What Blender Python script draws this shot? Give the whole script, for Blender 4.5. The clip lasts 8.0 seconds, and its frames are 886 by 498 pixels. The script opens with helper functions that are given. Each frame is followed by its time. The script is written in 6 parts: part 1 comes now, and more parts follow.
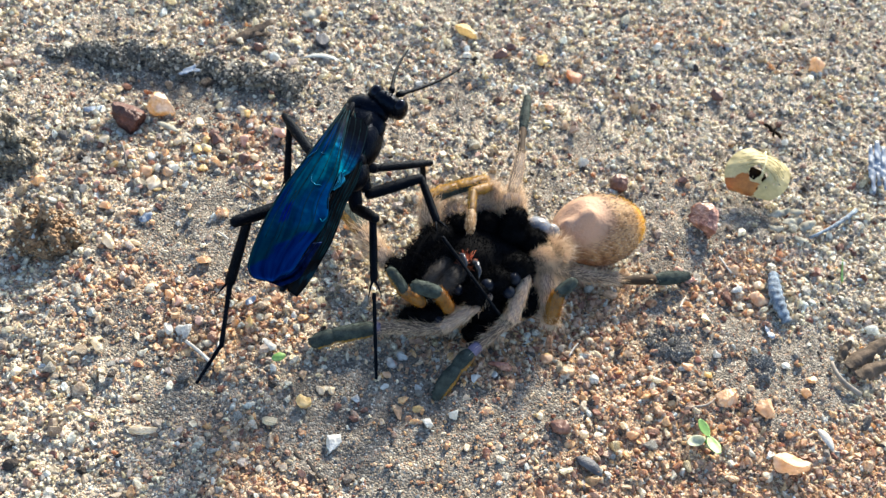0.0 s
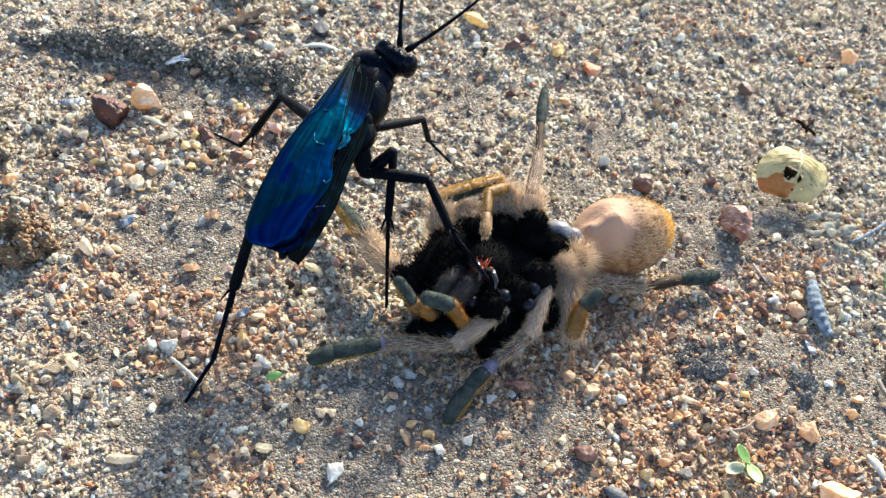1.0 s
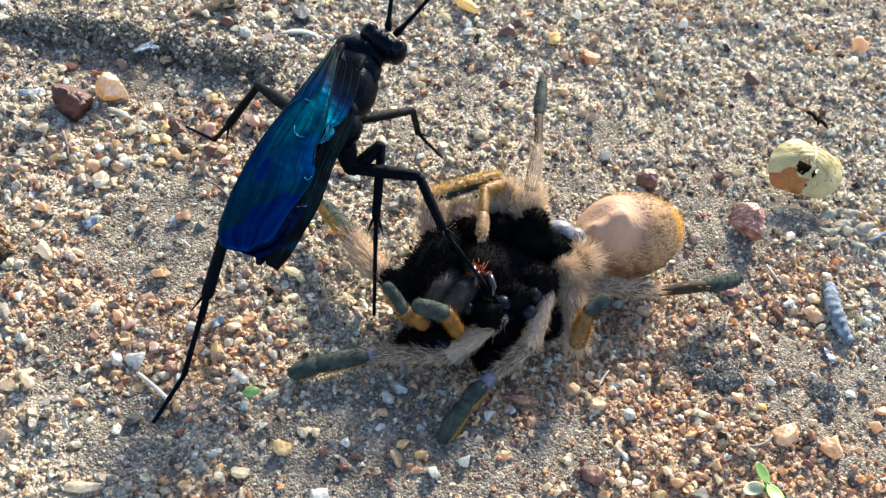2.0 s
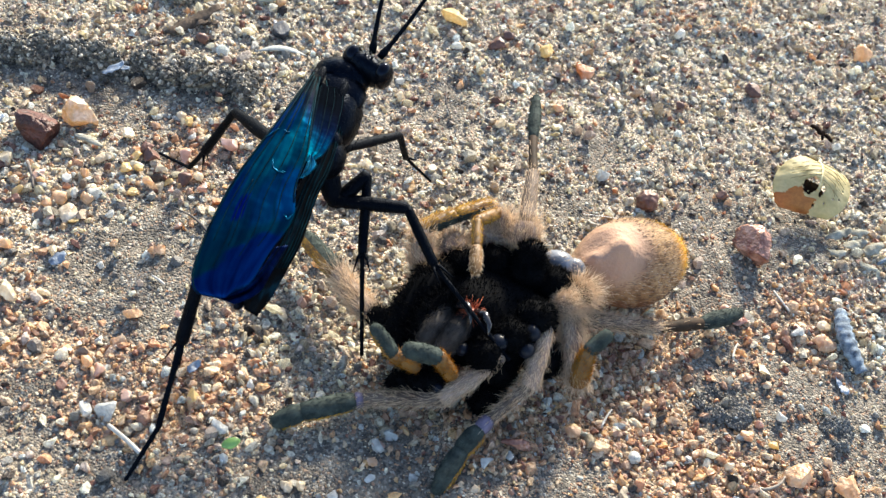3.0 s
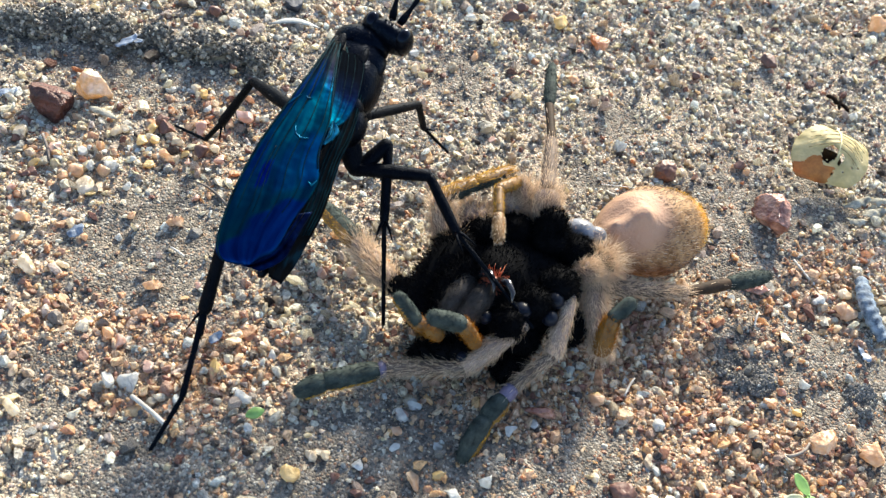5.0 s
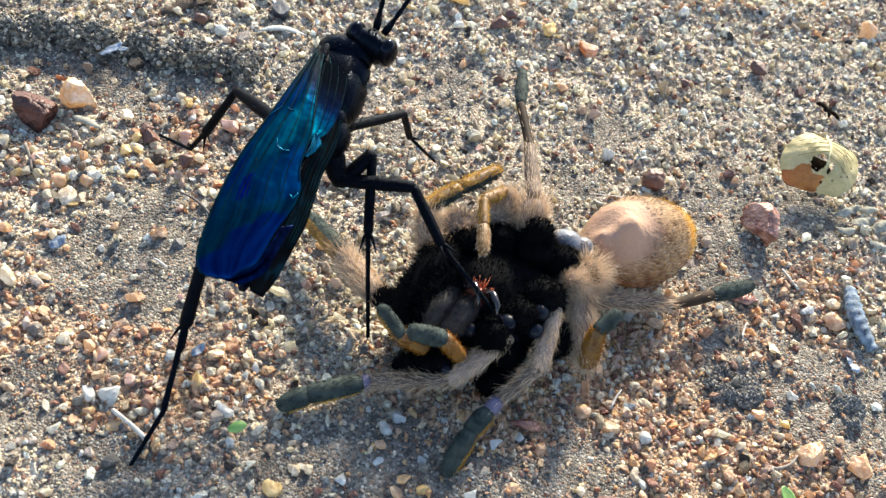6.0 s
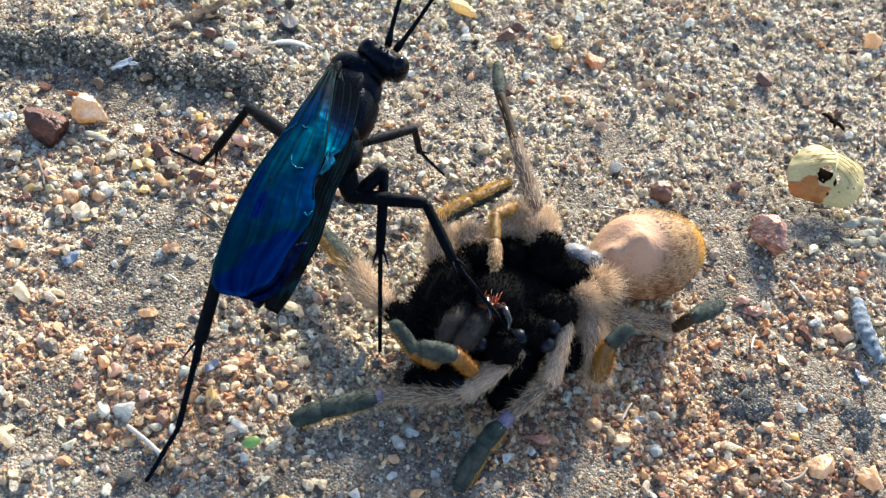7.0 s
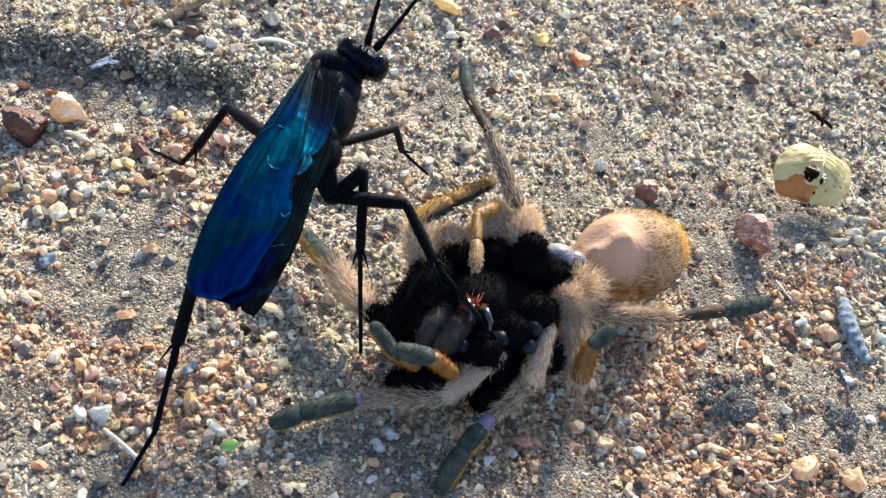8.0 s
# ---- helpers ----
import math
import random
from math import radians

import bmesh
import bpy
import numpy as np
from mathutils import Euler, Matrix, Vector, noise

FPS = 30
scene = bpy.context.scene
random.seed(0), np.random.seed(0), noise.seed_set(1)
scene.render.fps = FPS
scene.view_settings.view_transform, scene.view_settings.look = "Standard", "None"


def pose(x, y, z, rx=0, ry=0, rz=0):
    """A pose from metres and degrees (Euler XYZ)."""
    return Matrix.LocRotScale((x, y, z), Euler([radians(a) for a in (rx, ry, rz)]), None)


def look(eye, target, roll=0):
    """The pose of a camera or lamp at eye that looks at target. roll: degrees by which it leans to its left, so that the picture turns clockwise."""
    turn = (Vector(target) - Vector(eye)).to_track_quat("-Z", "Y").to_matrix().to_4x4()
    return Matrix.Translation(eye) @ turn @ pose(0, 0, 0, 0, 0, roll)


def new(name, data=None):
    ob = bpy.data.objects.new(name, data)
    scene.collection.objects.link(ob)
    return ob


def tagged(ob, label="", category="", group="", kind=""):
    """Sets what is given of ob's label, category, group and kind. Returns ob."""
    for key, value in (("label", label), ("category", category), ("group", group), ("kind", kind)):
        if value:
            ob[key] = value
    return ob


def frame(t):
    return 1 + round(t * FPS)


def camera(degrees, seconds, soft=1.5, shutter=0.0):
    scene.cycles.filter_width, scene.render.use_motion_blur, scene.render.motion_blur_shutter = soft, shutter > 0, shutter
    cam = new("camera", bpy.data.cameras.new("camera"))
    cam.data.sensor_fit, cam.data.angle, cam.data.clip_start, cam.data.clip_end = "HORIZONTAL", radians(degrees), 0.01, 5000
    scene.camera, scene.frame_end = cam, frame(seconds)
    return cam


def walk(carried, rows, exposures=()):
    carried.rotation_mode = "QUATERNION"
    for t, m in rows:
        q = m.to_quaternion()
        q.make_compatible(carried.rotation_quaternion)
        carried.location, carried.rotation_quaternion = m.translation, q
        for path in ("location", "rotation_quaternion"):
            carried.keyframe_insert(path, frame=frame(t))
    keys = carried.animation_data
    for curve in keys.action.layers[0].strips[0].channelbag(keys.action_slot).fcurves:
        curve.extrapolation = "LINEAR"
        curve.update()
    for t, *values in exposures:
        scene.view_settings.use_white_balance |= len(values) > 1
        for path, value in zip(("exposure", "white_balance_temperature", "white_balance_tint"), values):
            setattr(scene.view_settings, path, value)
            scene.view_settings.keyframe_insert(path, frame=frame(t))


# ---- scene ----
cam = camera(48.77, 8.0, 1.35)
cam.data.dof.use_dof, cam.data.dof.focus_distance, cam.data.dof.aperture_fstop = True, 0.146, 60.0
PATH = [
    (0, (0.00811, -0.12543, 0.13923), (0.00179, -0.00851, 0.00000), 12.915),
    (0.5, (0.00695, -0.12322, 0.13774), (0.00056, -0.00853, 0.00000), 12.920),
    (1, (0.00457, -0.11518, 0.12774), (-0.00025, -0.00778, 0.00000), 13.402),
    (1.5, (0.00306, -0.11059, 0.12212), (-0.00016, -0.00774, 0.00000), 13.855),
    (2, (0.00252, -0.10653, 0.11881), (0.00093, -0.00697, -0.00000), 14.432),
    (2.2, (0.00128, -0.10345, 0.12059), (0.00044, -0.00210, 0.00000), 14.683),
    (3.3, (-0.00005, -0.09683, 0.11381), (0.00075, -0.00174, 0.00000), 14.516),
    (3.5, (-0.00123, -0.09868, 0.11361), (-0.00076, -0.00344, 0.00000), 14.194),
    (4, (-0.00235, -0.09920, 0.11377), (-0.00153, -0.00546, 0.00000), 14.335),
    (4.5, (-0.00260, -0.10047, 0.11313), (-0.00174, -0.00733, 0.00000), 14.280),
    (5.8, (-0.00042, -0.09625, 0.11253), (0.00156, -0.00554, -0.00000), 14.963),
    (6, (-0.00061, -0.09698, 0.11309), (0.00102, -0.00449, -0.00000), 14.649),
    (6.5, (-0.00236, -0.09659, 0.11400), (-0.00021, -0.00276, 0.00000), 14.834),
    (7, (-0.00263, -0.09659, 0.11445), (-0.00093, -0.00239, 0.00000), 14.465),
    (7.5, (-0.00260, -0.09719, 0.11461), (-0.00073, -0.00334, 0.00000), 14.514),
    (8, (-0.00079, -0.09492, 0.11417), (0.00159, -0.00157, 0.00000), 14.709),
]
walk(cam, [(t, look(eye, target, roll)) for t, eye, target, roll in PATH])

# ---- light: warm afternoon sun behind the insects, clear blue sky ----
SUN_FROM = Vector((0.14, 0.88, 0.48)).normalized()
sun = new("sun", bpy.data.lights.new("sun", "SUN"))
sun.data.energy, sun.data.angle, sun.data.color = 4.1, radians(9.0), (1.0, 0.915, 0.735)
sun.matrix_world = look(SUN_FROM, (0, 0, 0))
world = bpy.data.worlds.new("sky")
scene.world = world
world.use_nodes = True
wn = world.node_tree.nodes
sky = wn.new("ShaderNodeTexSky")
sky.sky_type, sky.sun_disc = "NISHITA", False
sky.sun_elevation = math.asin(SUN_FROM.z)
sky.sun_rotation = math.atan2(SUN_FROM.x, SUN_FROM.y)
sky.air_density, sky.dust_density, sky.ozone_density = 1.0, 0.6, 1.0
wn["Background"].inputs["Strength"].default_value = 0.125
world.node_tree.links.new(sky.outputs["Color"], wn["Background"].inputs["Color"])
scene.view_settings.exposure = 1.70

CM = 0.01
rng = np.random.RandomState(7)


# ---- materials ----
def material(name, rough=0.6, metal=0.0):
    m = bpy.data.materials.new(name)
    m.use_nodes = True
    b = m.node_tree.nodes["Principled BSDF"]
    b.inputs["Roughness"].default_value, b.inputs["Metallic"].default_value = rough, metal
    return m, m.node_tree.nodes, m.node_tree.links, b


def ramp(nodes, stops, mode="LINEAR"):
    r = nodes.new("ShaderNodeValToRGB")
    r.color_ramp.interpolation = mode
    e = r.color_ramp.elements
    while len(e) < len(stops):
        e.new(0.5)
    for k, (p, c) in zip(e, stops):
        k.position, k.color = p, (*c, 1)
    return r


def noise_tex(nodes, links, scale, detail=3.0, rough=0.55, coord="Object"):
    tc = nodes.new("ShaderNodeTexCoord")
    n = nodes.new("ShaderNodeTexNoise")
    n.inputs["Scale"].default_value, n.inputs["Detail"].default_value, n.inputs["Roughness"].default_value = scale, detail, rough
    links.new(tc.outputs[coord], n.inputs["Vector"])
    return n


def bump(nodes, links, bsdf, source, strength, distance):
    b = nodes.new("ShaderNodeBump")
    b.inputs["Strength"].default_value, b.inputs["Distance"].default_value = strength, distance
    links.new(source, b.inputs["Height"])
    links.new(b.outputs["Normal"], bsdf.inputs["Normal"])


def multiply(nodes, links, a, b, fac=1.0, blend="MULTIPLY"):
    m = nodes.new("ShaderNodeMix")
    m.data_type, m.blend_type = "RGBA", blend
    m.inputs[0].default_value = fac
    links.new(a, m.inputs[6])
    links.new(b, m.inputs[7])
    return m.outputs[2]


def mottled(name, dark, light, scale, rough=0.6, bump_mm=0.0, fine=6.0, spec=0.5, edge=0.18):
    """Two colours mixed by coarse noise, a finer grain over it, and fine relief."""
    m, n, l, b = material(name, rough)
    big, small = noise_tex(n, l, scale), noise_tex(n, l, scale * fine, 2.0)
    r = ramp(n, [(0.5 - edge, dark), (0.5 + edge, light)])
    l.new(big.outputs["Fac"], r.inputs["Fac"])
    g = ramp(n, [(0.25, (0.72, 0.72, 0.72)), (0.75, (1.12, 1.1, 1.08))])
    l.new(small.outputs["Fac"], g.inputs["Fac"])
    l.new(multiply(n, l, r.outputs["Color"], g.outputs["Color"]), b.inputs["Base Color"])
    b.inputs["Specular IOR Level"].default_value = spec
    if bump_mm:
        bump(n, l, b, small.outputs["Fac"], 0.6, bump_mm * 0.001)
    return m


def translucent(m, amount, colour):
    """Lets light shine through a thin or grainy body."""
    n, l = m.node_tree.nodes, m.node_tree.links
    b, out = n["Principled BSDF"], n["Material Output"]
    t, mix = n.new("ShaderNodeBsdfTranslucent"), n.new("ShaderNodeMixShader")
    if colour is None:
        deep = n.new("ShaderNodeGamma")
        deep.inputs["Gamma"].default_value = 1.45
        l.new(b.inputs["Base Color"].links[0].from_socket, deep.inputs["Color"])
        l.new(deep.outputs["Color"], t.inputs["Color"])
    else:
        t.inputs["Color"].default_value = (*colour, 1)
    mix.inputs["Fac"].default_value = amount
    l.new(b.outputs["BSDF"], mix.inputs[1])
    l.new(t.outputs["BSDF"], mix.inputs[2])
    l.new(mix.outputs["Shader"], out.inputs["Surface"])
    return m


PALE_GRIT = [
    (0.00, (0.59, 0.52, 0.40)), (0.13, (0.62, 0.52, 0.40)), (0.21, (0.67, 0.64, 0.56)), (0.33, (0.50, 0.42, 0.34)),
    (0.41, (0.71, 0.63, 0.44)), (0.51, (0.82, 0.78, 0.64)), (0.61, (0.45, 0.44, 0.41)), (0.69, (0.63, 0.55, 0.49)),
    (0.77, (0.31, 0.16, 0.12)), (0.81, (0.86, 0.84, 0.74)), (0.89, (0.79, 0.83, 0.83)), (0.93, (0.24, 0.23, 0.22)), (0.97, (0.10, 0.08, 0.07))]
RUSTY_GRIT = [
    (0.00, (0.67, 0.47, 0.31)), (0.14, (0.65, 0.40, 0.24)), (0.25, (0.50, 0.32, 0.23)), (0.35, (0.72, 0.57, 0.40)),
    (0.47, (0.76, 0.54, 0.30)), (0.58, (0.82, 0.70, 0.53)), (0.68, (0.36, 0.18, 0.13)), (0.75, (0.58, 0.43, 0.33)),
    (0.84, (0.84, 0.79, 0.67)), (0.91, (0.64, 0.66, 0.64)), (0.95, (0.28, 0.24, 0.21)), (0.98, (0.11, 0.09, 0.08))]


SOIL = [(0.0, (0.055, 0.048, 0.040)), (0.26, (0.12, 0.106, 0.086)), (0.52, (0.21, 0.185, 0.15)), (0.72, (0.34, 0.30, 0.235)), (0.88, (0.55, 0.49, 0.40))]


def grain_material(name, per_object, colours, glow=0.5):
    m, n, l, b = material(name, 0.42)
    if per_object:
        src = n.new("ShaderNodeObjectInfo").outputs["Random"]
    else:
        src = n.new("ShaderNodeNewGeometry").outputs["Random Per Island"]
    r = ramp(n, colours, "CONSTANT")
    l.new(src, r.inputs["Fac"])
    t = noise_tex(n, l, 1500.0, 4.0, 0.65)
    g = ramp(n, [(0.33, (0.62, 0.57, 0.52)), (0.5, (1.0, 0.98, 0.95)), (0.68, (1.3, 1.3, 1.28))])
    l.new(t.outputs["Fac"], g.inputs["Fac"])
    l.new(multiply(n, l, r.outputs["Color"], g.outputs["Color"]), b.inputs["Base Color"])
    rr = n.new("ShaderNodeMapRange")
    rr.inputs["To Min"].default_value, rr.inputs["To Max"].default_value = 0.06, 0.55
    l.new(t.outputs["Fac"], rr.inputs["Value"])
    l.new(rr.outputs["Result"], b.inputs["Roughness"])
    bump(n, l, b, t.outputs["Fac"], 0.8, 0.0004)
    return translucent(m, glow, None)


def ground_material():
    """Damp grey clay where it lies bare, paler sandy soil elsewhere, both set with minute sand."""
    m, n, l, b = material("sandy_clay", 0.9)
    b.inputs["Specular IOR Level"].default_value = 0.25
    mid, fine = noise_tex(n, l, 260.0, 4.0), noise_tex(n, l, 1900.0, 3.0, 0.7)
    at = n.new("ShaderNodeAttribute")
    at.attribute_name = "clay"
    r = ramp(n, [(0.12, (0.45, 0.428, 0.375)), (0.45, (0.355, 0.342, 0.308)), (0.8, (0.20, 0.198, 0.186))])
    l.new(at.outputs["Fac"], r.inputs["Fac"])
    iron = n.new("ShaderNodeAttribute")
    iron.attribute_name = "iron"
    stain = ramp(n, [(0.25, (1.0, 1.0, 1.0)), (0.9, (0.94, 0.74, 0.57))])
    l.new(iron.outputs["Fac"], stain.inputs["Fac"])
    r2 = ramp(n, [(0.3, (0.60, 0.59, 0.58)), (0.7, (1.25, 1.2, 1.14))])
    l.new(mid.outputs["Fac"], r2.inputs["Fac"])
    r3 = ramp(n, [(0.32, (0.55, 0.54, 0.53)), (0.5, (1.0, 1.0, 1.0)), (0.72, (1.35, 1.28, 1.2))])
    l.new(fine.outputs["Fac"], r3.inputs["Fac"])
    c = multiply(n, l, multiply(n, l, multiply(n, l, r.outputs["Color"], stain.outputs["Color"]), r2.outputs["Color"]), r3.outputs["Color"])
    tc = n.new("ShaderNodeTexCoord")
    cell = n.new("ShaderNodeTexVoronoi")
    cell.inputs["Scale"].default_value = 2900.0
    l.new(tc.outputs["Object"], cell.inputs["Vector"])
    tint = n.new("ShaderNodeSeparateColor")
    l.new(cell.outputs["Color"], tint.inputs["Color"])
    r4 = ramp(n, [(0.0, (0.55, 0.52, 0.5)), (0.3, (0.9, 0.82, 0.75)), (0.55, (1.15, 1.05, 0.95)), (0.78, (1.3, 0.95, 0.75)), (0.88, (1.8, 1.75, 1.65))], "CONSTANT")
    l.new(tint.outputs["Red"], r4.inputs["Fac"])
    l.new(multiply(n, l, c, r4.outputs["Color"]), b.inputs["Base Color"])
    h = n.new("ShaderNodeMath")
    h.operation = "MULTIPLY_ADD"
    h.inputs[1].default_value = -0.7
    l.new(cell.outputs["Distance"], h.inputs[0])
    l.new(fine.outputs["Fac"], h.inputs[2])
    bump(n, l, b, h.outputs["Value"], 0.9, 0.0005)
    return m


def uv_parts(n, l):
    """Sockets that run across and along a wing."""
    uv = n.new("ShaderNodeUVMap")
    uv.uv_map = "across_along"
    sep = n.new("ShaderNodeSeparateXYZ")
    l.new(uv.outputs["UV"], sep.inputs["Vector"])
    return uv.outputs["UV"], sep.outputs["X"], sep.outputs["Y"]


def added(n, l, a, k, b):
    """a * k + b, with k a number."""
    m = n.new("ShaderNodeMath")
    m.operation = "MULTIPLY_ADD"
    l.new(a, m.inputs[0])
    m.inputs[1].default_value = k
    if isinstance(b, float):
        m.inputs[2].default_value = b
    else:
        l.new(b, m.inputs[2])
    return m.outputs["Value"]


def cell_mask(n, l, u, w, u0, u1, w0, w1, soft):
    """1 inside a cell of the wing, 0 outside."""
    out = None
    for src, lo, hi in ((u, u0, u1), (w, w0, w1)):
        for a, b in ((lo - soft, lo + soft), (hi + soft, hi - soft)):
            r = n.new("ShaderNodeMapRange")
            r.interpolation_type = "SMOOTHSTEP"
            r.inputs["From Min"].default_value, r.inputs["From Max"].default_value = a, b
            l.new(src, r.inputs["Value"])
            if out is None:
                out = r.outputs["Result"]
            else:
                m = n.new("ShaderNodeMath")
                m.operation = "MULTIPLY"
                l.new(out, m.inputs[0])
                l.new(r.outputs["Result"], m.inputs[1])
                out = m.outputs["Value"]
    return out


def streaks(n, l, uv, across, along, scale):
    mp = n.new("ShaderNodeMapping")
    mp.inputs["Scale"].default_value = (across, along, 1.0)
    l.new(uv, mp.inputs["Vector"])
    s = n.new("ShaderNodeTexNoise")
    s.inputs["Scale"].default_value, s.inputs["Detail"].default_value = scale, 3.0
    l.new(mp.outputs["Vector"], s.inputs["Vector"])
    return s.outputs["Fac"]


def wing_material():
    """Smoky black root, teal membrane with brighter and bluer cells, ultramarine tip, with a metal sheen."""
    m, n, l, b = material("iridescent_wing", 0.42, 1.0)
    uv, u, w = uv_parts(n, l)
    t = noise_tex(n, l, 150.0, 3.0).outputs["Fac"]
    wu, ww = added(n, l, t, 0.16, added(n, l, u, 1.0, -0.08)), added(n, l, t, 0.12, added(n, l, w, 1.0, -0.06))
    r = ramp(n, [(0.02, (0.0005, 0.0012, 0.002)), (0.14, (0.0005, 0.005, 0.010)), (0.26, (0.0003, 0.024, 0.050)), (0.36, (0.0004, 0.040, 0.066)),
                 (0.50, (0.0004, 0.022, 0.060)), (0.62, (0.0006, 0.026, 0.052)), (0.76, (0.001, 0.026, 0.040))])
    l.new(ww, r.inputs["Fac"])
    c = r.outputs["Color"]

    def tinted(mask, colour, c):
        mx = n.new("ShaderNodeMix")
        mx.data_type = "RGBA"
        mx.inputs[7].default_value = (*colour, 1)
        l.new(mask, mx.inputs[0])
        l.new(c, mx.inputs[6])
        return mx.outputs[2]
    for cell, soft, colour in (((0.05, 0.26, 0.14, 0.225), 0.03, (0.0004, 0.026, 0.085)), ((0.42, 0.60, 0.12, 0.24), 0.03, (0.0004, 0.018, 0.075)), ((0.48, 0.76, 0.255, 0.40), 0.025, (0.0006, 0.085, 0.125)),
                               ((0.22, 0.46, 0.25, 0.40), 0.03, (0.0004, 0.045, 0.075)), ((0.78, 1.2, 0.42, 0.61), 0.02, (0.0004, 0.036, 0.115)), ((0.26, 0.40, 0.46, 0.56), 0.015, (0.0006, 0.008, 0.10)),
                               ((0.05, 0.22, 0.36, 0.5), 0.04, (0.0006, 0.016, 0.07)), ((0.5, 0.74, 0.44, 0.62), 0.03, (0.0004, 0.030, 0.085))):
        c = tinted(cell_mask(n, l, wu, ww, *cell, soft), colour, c)
    # the ultramarine tip reaches further up on the inner side
    tip = n.new("ShaderNodeMapRange")
    tip.inputs["From Min"].default_value, tip.inputs["From Max"].default_value = 0.755, 0.785
    l.new(added(n, l, t, 0.26, added(n, l, u, 0.09, added(n, l, w, 1.0, -0.115))), tip.inputs["Value"])
    c = tinted(tip.outputs["Result"], (0.0006, 0.014, 0.082), c)
    g = ramp(n, [(0.30, (0.55, 0.5, 0.6)), (0.5, (0.95, 0.95, 0.95)), (0.72, (1.45, 1.5, 1.2))])
    s = streaks(n, l, uv, 2.2, 1.0, 4.0)
    l.new(s, g.inputs["Fac"])
    l.new(multiply(n, l, c, g.outputs["Color"]), b.inputs["Base Color"])
    metal = n.new("ShaderNodeMapRange")
    metal.inputs["From Min"].default_value, metal.inputs["From Max"].default_value = 0.06, 0.24
    l.new(ww, metal.inputs["Value"])
    l.new(metal.outputs["Result"], b.inputs["Metallic"])
    b.inputs["Specular IOR Level"].default_value = 0.02
    b.inputs["Specular Tint"].default_value = (0.10, 0.30, 0.5, 1)
    dull = n.new("ShaderNodeMapRange")
    dull.inputs["To Min"].default_value, dull.inputs["To Max"].default_value = 0.6, 0.38
    l.new(metal.outputs["Result"], dull.inputs["Value"])
    l.new(dull.outputs["Result"], b.inputs["Roughness"])
    bump(n, l, b, t, 0.6, 0.0012)
    return m


def fan_material():
    """A pleated hindwing: smoky black for most of its length, bright cyan pleats at its end."""
    m, n, l, b = material("pleated_cyan_wing", 0.5, 1.0)
    uv, u, w = uv_parts(n, l)
    t = noise_tex(n, l, 260.0, 3.0).outputs["Fac"]
    r = ramp(n, [(0.2, (0.0006, 0.0014, 0.003)), (0.42, (0.0006, 0.005, 0.014)), (0.60, (0.0008, 0.018, 0.045)), (0.80, (0.002, 0.085, 0.14)), (0.95, (0.002, 0.08, 0.20))])
    l.new(added(n, l, u, -0.22, added(n, l, t, 0.24, added(n, l, w, 1.0, -0.07))), r.inputs["Fac"])
    g = ramp(n, [(0.34, (0.4, 0.4, 0.5)), (0.52, (1.0, 1.0, 1.0)), (0.68, (1.7, 1.6, 1.3))])
    l.new(streaks(n, l, uv, 7.0, 0.6, 4.0), g.inputs["Fac"])
    l.new(multiply(n, l, r.outputs["Color"], g.outputs["Color"]), b.inputs["Base Color"])
    metal = n.new("ShaderNodeMapRange")
    metal.inputs["From Min"].default_value, metal.inputs["From Max"].default_value = 0.20, 0.72
    l.new(w, metal.inputs["Value"])
    l.new(metal.outputs["Result"], b.inputs["Metallic"])
    dull = n.new("ShaderNodeMapRange")
    dull.inputs["To Min"].default_value, dull.inputs["To Max"].default_value = 0.9, 0.45
    l.new(metal.outputs["Result"], dull.inputs["Value"])
    l.new(dull.outputs["Result"], b.inputs["Roughness"])
    b.inputs["Specular IOR Level"].default_value = 0.01
    b.inputs["Specular Tint"].default_value = (0.10, 0.35, 0.6, 1)
    bump(n, l, b, t, 0.5, 0.0008)
    return m


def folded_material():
    """Smoky wing with faint teal streaks along it, its shaded side put in as near black."""
    m, n, l, b = material("smoky_wing_shaded_side", 0.5)
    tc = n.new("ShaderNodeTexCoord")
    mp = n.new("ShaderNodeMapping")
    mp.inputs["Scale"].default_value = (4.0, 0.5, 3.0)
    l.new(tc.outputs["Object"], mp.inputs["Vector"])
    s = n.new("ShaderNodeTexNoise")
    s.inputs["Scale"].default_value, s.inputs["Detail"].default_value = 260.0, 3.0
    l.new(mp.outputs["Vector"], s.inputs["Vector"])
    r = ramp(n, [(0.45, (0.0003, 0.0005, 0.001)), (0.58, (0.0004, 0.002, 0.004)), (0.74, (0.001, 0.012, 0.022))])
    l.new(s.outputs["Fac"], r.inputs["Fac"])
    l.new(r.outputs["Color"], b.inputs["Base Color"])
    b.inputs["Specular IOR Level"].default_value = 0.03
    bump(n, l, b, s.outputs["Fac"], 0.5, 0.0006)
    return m


